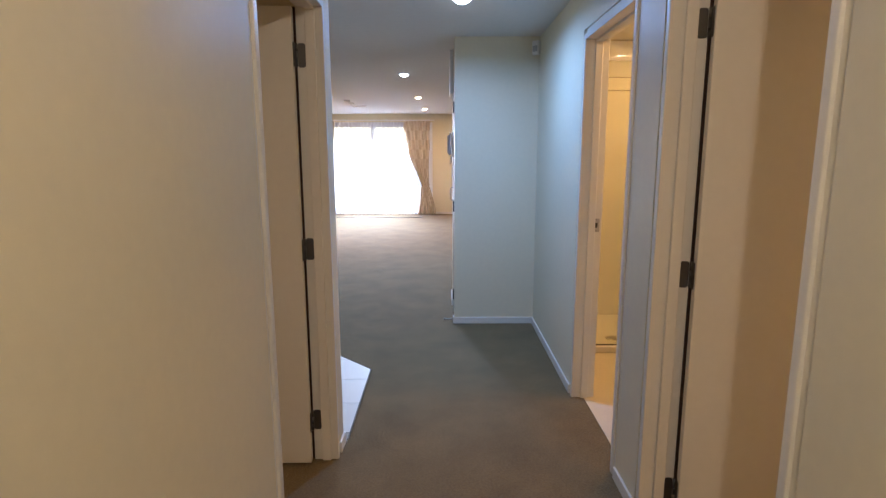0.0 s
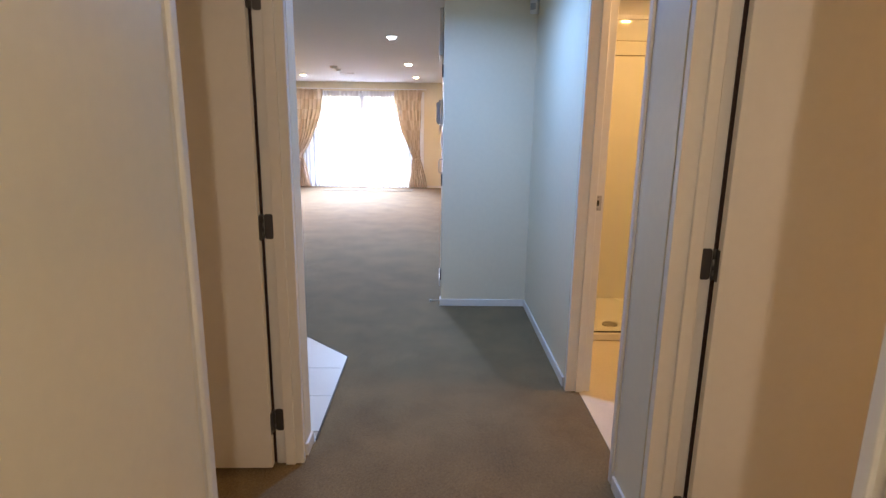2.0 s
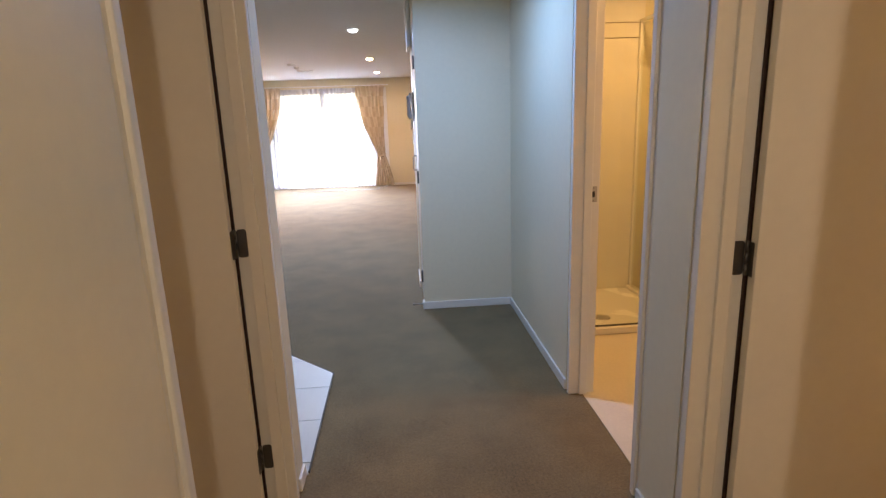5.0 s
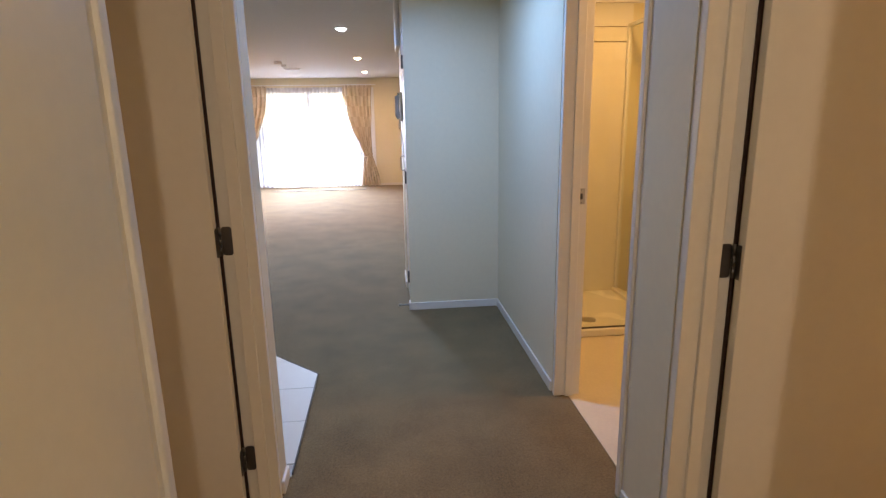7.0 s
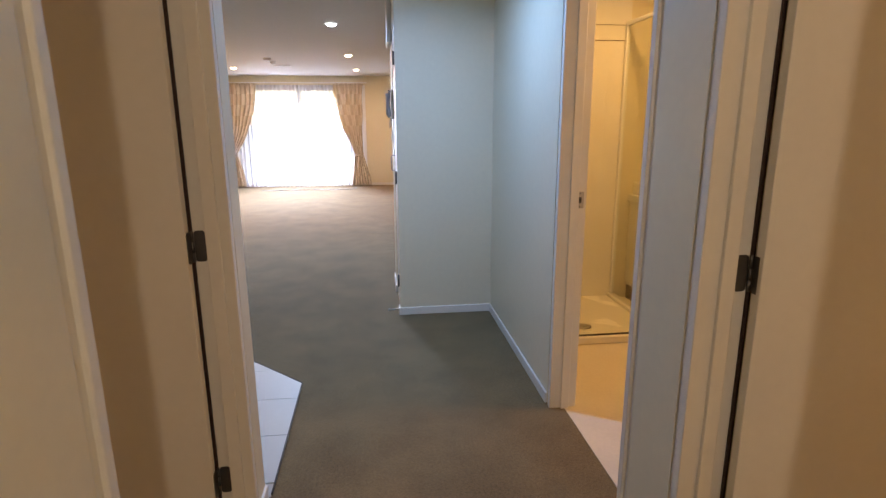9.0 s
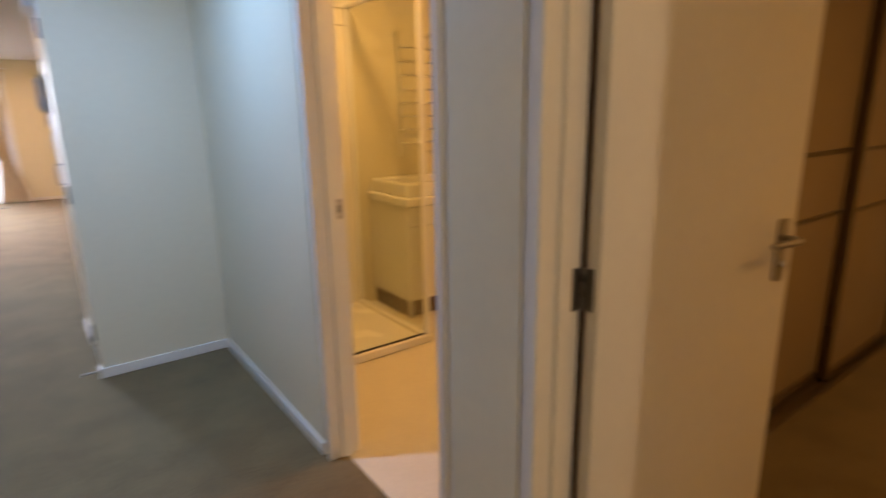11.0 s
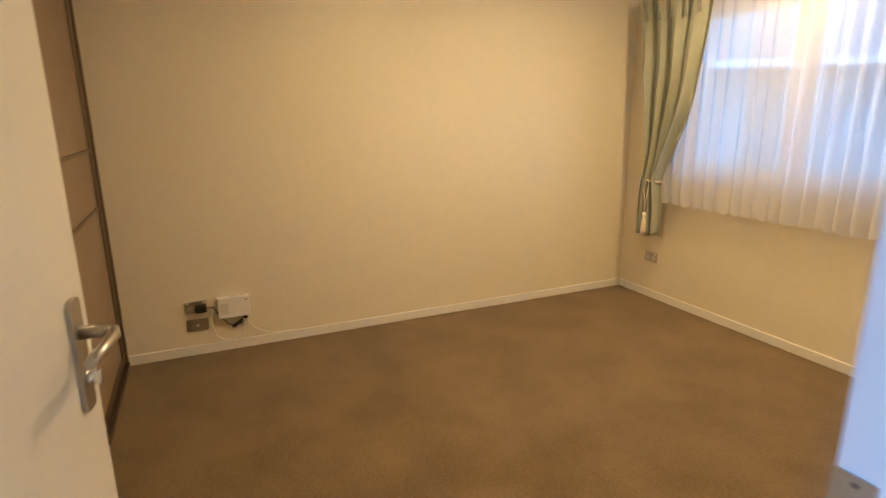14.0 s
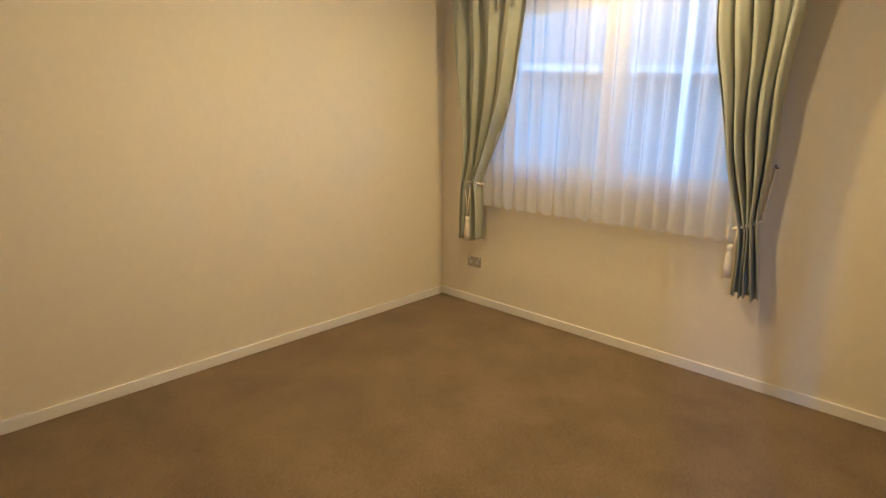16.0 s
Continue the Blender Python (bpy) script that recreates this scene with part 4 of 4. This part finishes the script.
def router():
    bm = bmesh.new()
    box(bm, BED_E - 0.044, 1.452, 0.212, BED_E - 0.002, 1.630, 0.338, bevel=0.004, seg=3)
    ob = thing("modem", bm, PLASTIC, "white wall mounted modem box with cables", "modem")
    bm = bmesh.new()
    for k in range(9):
        box(bm, BED_E - 0.036, 1.474 + k * 0.010, 0.3375, BED_E - 0.014, 1.479 + k * 0.010, 0.3392)
    part("vents", bm, GREY_PLASTIC, ob, "dark ventilation slots")
    bm = bmesh.new()
    box(bm, BED_E - 0.0452, 1.570, 0.238, BED_E - 0.0435, 1.615, 0.305, bevel=0.001)
    part("label_plate", bm, PAPER, ob, "pale printed label")
    bm = bmesh.new()
    box(bm, BED_E - 0.0455, 1.462, 0.312, BED_E - 0.0435, 1.478, 0.321)
    part("indicator", bm, GREY_PLASTIC, ob)
    bm = bmesh.new()
    box(bm, BED_E - 0.030, 1.470, 0.192, BED_E - 0.012, 1.490, 0.213, bevel=0.002)
    part("plug", bm, BLACK, ob, "black power connector")
    # power adapter in the socket
    bm = bmesh.new()
    box(bm, BED_E - 0.052, 1.690, 0.268, BED_E - 0.010, 1.752, 0.308, bevel=0.008, seg=3)
    ad = thing("power_adapter", bm, BLACK, "black plug-in power adapter in the wall socket", "power adapter")
    bm = bmesh.new()
    xo = BED_E - 0.018
    tube(bm, [(BED_E - 0.03, 1.697, 0.288), (BED_E - 0.03, 1.675, 0.290), (xo, 1.655, 0.284), (xo, 1.642, 0.262), (xo, 1.628, 0.232), (xo, 1.60, 0.196), (xo, 1.572, 0.165), (xo, 1.548, 0.152), (xo, 1.52, 0.172), (xo, 1.497, 0.192), (xo, 1.482, 0.212)], 0.0028, 8)
    part("cable", bm, BLACK, ad, "thin black cable")
    bm = bmesh.new()
    tube(bm, [(xo, 1.560, 0.149), (xo, 1.545, 0.154), (xo, 1.530, 0.164), (xo, 1.512, 0.172), (xo, 1.500, 0.186)], [0.008, 0.011, 0.007, 0.012, 0.009], 10)
    part("cable_tie", bm, BLACK, ad, "bundled black cable")
    # white data lead: a loop to the skirting and a tail along it
    bm = bmesh.new()
    pts = [(xo, 1.655, 0.27), (xo, 1.668, 0.235), (xo, 1.672, 0.19), (xo, 1.662, 0.145)]
    for k in range(9):
        a = radians(190 + k * 160 / 8)
        pts.append((xo, 1.575 - 0.085 * math.cos(a), 0.135 + 0.065 * math.sin(a)))
    pts += [(xo, 1.486, 0.17), (xo, 1.482, 0.205)]
    tube(bm, pts, 0.0032, 8)
    lead = thing("data_cable", bm, PLASTIC, "white data cable looped under the modem", "cable")
    bm = bmesh.new()
    tube(bm, [(xo, 1.476, 0.205), (xo, 1.468, 0.165), (xo, 1.44, 0.128), (xo, 1.40, 0.098), (xo, 1.36, 0.080), (BED_E - 0.009, 1.32, 0.066), (BED_E - 0.007, 1.20, 0.0615)], 0.0032, 8)
    part("tail", bm, PLASTIC, lead)


router()


# ---- living room window ----
def living_window():
    x0, x1, z1 = -2.95, -0.05, 2.20
    yo, yi = FAR + 0.03, FAR + 0.11
    win = empty("window_2", ((x0 + x1) / 2, yo, 0), "white aluminium sliding glass doors with daylight behind", "sliding door", kind="structure")
    inv = win.matrix_world.inverted()

    def p(nm, rows, mat, bevel=0.004):
        bm = bmesh.new()
        for r in rows:
            box(bm, *r, bevel=bevel)
        bmesh.ops.transform(bm, matrix=inv, verts=bm.verts)
        return part(nm, bm, mat, win)

    e, mid = 0.05, (x0 + x1) / 2
    p("door_frame", [(x0, yo, 0, x0 + e, yi, z1), (x1 - e, yo, 0, x1, yi, z1), (x0 + e, yo, z1 - e, x1 - e, yi, z1), (x0 + e, yo, 0, x1 - e, yi, 0.03)], WHITE_ALU)
    for a, b, y in ((x0 + e, mid + 0.03, yo + 0.008), (mid - 0.03, x1 - e, yo + 0.042)):
        s = 0.06
        p("sash", [(a, y, 0.03, a + s, y + 0.03, z1 - e), (b - s, y, 0.03, b, y + 0.03, z1 - e), (a + s, y, 0.03, b - s, y + 0.03, 0.12), (a + s, y, z1 - e - s, b - s, y + 0.03, z1 - e)], WHITE_ALU)
        g = p("pane", [(a + s, y + 0.012, 0.12, b - s, y + 0.018, z1 - e - s)], GLASS, 0)
        g.visible_shadow = False


living_window()

LY = FAR - 0.12
ob = drape("curtain", GOLD, LY, 2.225, 0.015, (-0.10, -0.72), (-0.15, -0.30), (0.02, -0.42), 0.70, 7, 0.09, "gold checked curtain tied back beside the sliding doors", 11, -1)
heading(ob, GOLD, -0.11, -0.70, LY - 0.045, 2.225, 6, -1)
ob = drape("curtain", GOLD, LY, 2.225, 0.015, (-3.22, -2.34), (-3.12, -2.88), (-3.28, -2.72), 0.72, 9, 0.09, "wide gold checked curtain tied back near the corner", 14, -1)
heading(ob, GOLD, -3.20, -2.36, LY - 0.045, 2.225, 8, -1)
for vx0, vx1, vy, vs in ((-3.00, -1.42, 0.036, 9), (-1.50, -0.20, 0.050, 12)):
    voile("sheer_curtain", SHEER_LIV, vx0, vx1, FAR - vy, 2.20, 0.02, 17, 0.075, "white voile glowing with daylight before the sliding doors", vs, nu=240, hem=0.006)
track("curtain_track", -3.30, 0.0, LY - 0.045, 2.23, FAR, -1, "white living room curtain track")
for tx0, tx1, hxx, nmx in ((-0.15, -0.30, 0.0, -0.24), (-3.12, -2.88, -3.2, -2.93)):
    bm = bmesh.new()
    cx, rx = (tx0 + tx1) / 2, abs(tx1 - tx0) / 2 + 0.02
    tube(bm, [(cx + rx * math.cos(2 * math.pi * k / 30), LY - 0.075 * math.sin(2 * math.pi * k / 30), 0.70 + 0.03 * math.cos(2 * math.pi * k / 30) * (1 if hxx > cx else -1)) for k in range(30)], 0.013, 8, closed=True)
    tb = thing("tieback", bm, GOLD, "gold fabric tieback round the checked curtain", "curtain tieback")
    bm = bmesh.new()
    turned(bm, [(0.006, 0.24), (0.02, 0.23), (0.022, 0.20), (0.014, 0.18), (0.024, 0.15), (0.028, 0.0)], 16, (nmx, LY - 0.10, 0.42))
    part("tassel", bm, GOLD, tb)

bm = bmesh.new()
box(bm, -2.28, 12.66, 0.0, -0.30, 12.70, 0.009, bevel=0.002)
box(bm, -0.335, 12.70, 0.0, -0.30, 13.02, 0.009, bevel=0.002)
thing("threshold_strip", bm, HINGE, "long dark metal strip on the carpet before the sliding doors", "floor strip")


# ---- bathroom ----
def bathroom():
    x0, x1, y0, y1 = XB + 0.002, 2.03, 3.88, 4.795
    bm = bmesh.new()
    box(bm, x0, y0 + 0.03, 0.004, x1 - 0.03, y1, 0.030)
    box(bm, x0, y0, 0.004, x1, y0 + 0.06, 0.058, bevel=0.010, seg=3)
    box(bm, x1 - 0.06, y0 + 0.05, 0.004, x1, y1, 0.056, bevel=0.010, seg=3)
    sh = thing("shower_enclosure", bm, ACRYLIC, "white acrylic shower tray with glass screens", "shower")
    bm = bmesh.new()
    turned(bm, [(0.056, 0.030), (0.056, 0.034), (0.048, 0.037), (0.02, 0.0375)], 28, (1.528, 4.137, 0))
    part("drain_cover", bm, STEEL, sh, "round steel drain cover")
    bm = bmesh.new()
    box(bm, x0, y1 - 0.012, 0.030, x1, y1 - 0.002, 1.990, bevel=0.003)
    box(bm, x0, y0 + 0.06, 0.030, x0 + 0.010, y1 - 0.013, 1.990, bevel=0.003)
    part("wall_liner", bm, ACRYLIC, sh, "pale acrylic wall lining")
    bm = bmesh.new()
    box(bm, x0, y1 - 0.013, 1.996, x1, y1 - 0.002, 2.098, bevel=0.002)
    part("liner_trim", bm, ACRYLIC, sh)
    bm = bmesh.new()
    box(bm, x0, y1 - 0.010, 2.104, x1, y1 - 0.002, 2.392, bevel=0.001)
    part("upper_liner", bm, CERAMIC, sh, "glossy wall panel above the shower")
    bm = bmesh.new()
    for z in (1.991, 2.099):
        box(bm, x0, y1 - 0.008, z, x1, y1 - 0.002, z + 0.004)
    part("seam", bm, BRONZE, sh, "dark joint line")
    bm = bmesh.new()
    box(bm, x0, y0 + 0.018, 2.095, x1, y0 + 0.042, 2.12, bevel=0.003)
    part("head_rail", bm, WHITE_ALU, sh, "white head rail")
    bm = bmesh.new()
    box(bm, x1 - 0.045, y0 + 0.046, 2.095, x1 - 0.015, y1 - 0.017, 2.12, bevel=0.003)
    part("side_head_rail", bm, WHITE_ALU, sh)
    bm = bmesh.new()
    box(bm, x0, y0 + 0.018, 0.058, x1 - 0.05, y0 + 0.040, 0.063, bevel=0.002)
    part("bottom_rail", bm, DARK, sh, "dark lower seal")
    for a in ((x1 - 0.045, y1 - 0.045, 0.056, x1 - 0.015, y1 - 0.017, 2.095), (x1 - 0.045, y0 + 0.015, 0.058, x1 - 0.015, y0 + 0.045, 2.095)):
        bm = bmesh.new()
        box(bm, *a, bevel=0.003)
        part("post", bm, WHITE_ALU, sh, "white powder coated post")
    for a in ((x0, y0 + 0.027, 0.063, x1 - 0.046, y0 + 0.033, 2.095), (x1 - 0.033, y0 + 0.046, 0.058, x1 - 0.027, y1 - 0.046, 2.095)):
        bm = bmesh.new()
        box(bm, *a)
        g = part("glass_screen", bm, SHOWER_GLASS, sh, "clear glass screen")
        g.visible_shadow = False

    # vanity
    bm = bmesh.new()
    box(bm, 2.12, 4.30, 0.13, 2.795, 4.795, 0.80, bevel=0.004)
    va = thing("vanity_unit", bm, CERAMIC, "white bathroom vanity cabinet with a basin top", "vanity")
    bm = bmesh.new()
    box(bm, 2.14, 4.33, 0.004, 2.795, 4.795, 0.129)
    part("plinth", bm, PLINTH, va, "brown recessed plinth")
    for x in (2.15, 2.75):
        bm = bmesh.new()
        turned(bm, [(0.020, 0.004), (0.020, 0.12), (0.026, 0.13)], 16, (x, 4.325, 0))
        part("leg", bm, ALU, va, "aluminium leg")
    for a, b in ((2.124, 2.455), (2.461, 2.791)):
        bm = bmesh.new()
        box(bm, a, 4.282, 0.135, b, 4.299, 0.66, bevel=0.003)
        part("door", bm, CERAMIC, va)
    bm = bmesh.new()
    box(bm, 2.124, 4.282, 0.667, 2.791, 4.299, 0.795, bevel=0.003)
    part("drawer_front", bm, CERAMIC, va)
    bm = bmesh.new()
    box(bm, 2.10, 4.265, 0.801, 2.797, 4.797, 0.86, bevel=0.012, seg=3)
    box(bm, 2.13, 4.30, 0.855, 2.70, 4.36, 0.955, bevel=0.018, seg=3)
    box(bm, 2.13, 4.70, 0.855, 2.70, 4.79, 0.955, bevel=0.018, seg=3)
    box(bm, 2.13, 4.345, 0.855, 2.19, 4.72, 0.954, bevel=0.018, seg=3)
    box(bm, 2.64, 4.345, 0.855, 2.70, 4.72, 0.954, bevel=0.018, seg=3)
    part("basin_top", bm, CERAMIC, va, "white ceramic basin top")
    # towel ladder
    bm = bmesh.new()
    for x in (2.36, 2.66):
        tube(bm, [(x, 4.74, 1.10), (x, 4.72, 1.35), (x, 4.715, 1.55), (x, 4.72, 1.75), (x, 4.74, 1.98)], 0.011, 10)
    tw = thing("towel_rail", bm, CHROME, "curved chrome towel ladder on the bathroom wall", "towel rail")
    for k in range(8):
        z = 1.20 + k * 0.095
        bm = bmesh.new()
        tube(bm, [(2.36, 4.722, z), (2.43, 4.708, z), (2.59, 4.708, z), (2.66, 4.722, z)], 0.007, 8)
        part("rung", bm, CHROME, tw)
    for x in (2.36, 2.66):
        for z in (1.12, 1.96):
            bm = bmesh.new()
            tube(bm, [(x, 4.736, z), (x, 4.80, z)], 0.008, 8)
            part("wall_bracket", bm, CHROME, tw)


bathroom()


# ---- outside the bedroom window ----
def neighbour():
    nb = empty("neighbour_building", (5.8, -5.6, 0), "grey plastered neighbouring house with a railed balcony", "house", rz=45)

    def p(nm, rows, mat, label="", parent=None, bevel=0.0):
        bm = bmesh.new()
        for r in rows:
            box(bm, *r, bevel=bevel)
        return part(nm, bm, mat, parent or nb, label)

    X0, X1, TOP = -9.0, 5.2, 5.4
    wins = [(-0.93, 1.03, -0.42, 1.48), (1.9, 0.4, 3.1, 1.5), (-4.2, 0.5, -2.9, 1.5), (-0.95, 2.02, 0.15, 4.0), (1.4, 2.02, 2.9, 4.0), (-4.0, 2.02, -2.4, 4.0)]
    xs = sorted({X0, X1, *[w[0] for w in wins], *[w[2] for w in wins]})
    zs = sorted({-0.35, TOP, *[w[1] for w in wins], *[w[3] for w in wins]})
    rows = []
    for a, b in zip(xs, xs[1:]):
        start = None
        for c, d in zip(zs, zs[1:]):
            mx, mz = (a + b) / 2, (c + d) / 2
            solid = not any(w[0] < mx < w[2] and w[1] < mz < w[3] for w in wins)
            if solid and start is None:
                start = c
            if not solid and start is not None:
                rows.append((a, -0.3, start, b, 0, c))
                start = None
        if start is not None:
            rows.append((a, -0.3, start, b, 0, TOP))
    p("wall", rows, PLASTER_WALL, "blue grey plastered wall")
    p("roof", [(X0 - 0.4, -6, TOP, X1 + 0.3, 0.6, TOP + 0.15)], CONCRETE, "flat roof edge")
    p("body", [(X0, -6, -0.35, X1, -0.6, TOP)], PLASTER_WALL)
    for wx0, wz0, wx1, wz1 in wins:
        mid = (wx0 + wx1) / 2
        w = p("window", [(wx0, -0.18, wz0, wx1, -0.13, wz0 + 0.05), (wx0, -0.18, wz1 - 0.05, wx1, -0.13, wz1), (wx0, -0.18, wz0 + 0.05, wx0 + 0.05, -0.13, wz1 - 0.05),
                         (wx1 - 0.05, -0.18, wz0 + 0.05, wx1, -0.13, wz1 - 0.05), (mid - 0.03, -0.18, wz0 + 0.05, mid + 0.03, -0.13, wz1 - 0.05)], WHITE_ALU)
        for a, b in ((wx0 + 0.05, mid - 0.03), (mid + 0.03, wx1 - 0.05)):
            p("pane", [(a, -0.165, wz0 + 0.05, b, -0.15, wz1 - 0.05)], DARKGLASS, "", w)
    bal = p("balcony", [(X0, 0.0, 1.905, X1, 0.62, 2.01)], CONCRETE, "pale concrete balcony slab")
    p("handrail", [(X0, 0.54, 2.50, X1, 0.58, 2.54), (X0, 0.545, 2.07, X1, 0.575, 2.095)], DARKGLASS, "dark metal rail", bal)
    k = 0
    while X0 + 0.1 + k * 0.115 < X1:
        x = X0 + 0.1 + k * 0.115
        if -4.0 < x < 3.5:
            p("baluster", [(x, 0.551, 2.095, x + 0.018, 0.569, 2.50)], DARKGLASS, "", bal)
        k += 1
    for x in (-5.2, -1.44, 2.9):
        p("downpipe", [(x - 0.045, 0.625, -0.35, x + 0.045, 0.70, TOP)], WHITE_ALU, "white downpipe", None, 0.012)


neighbour()
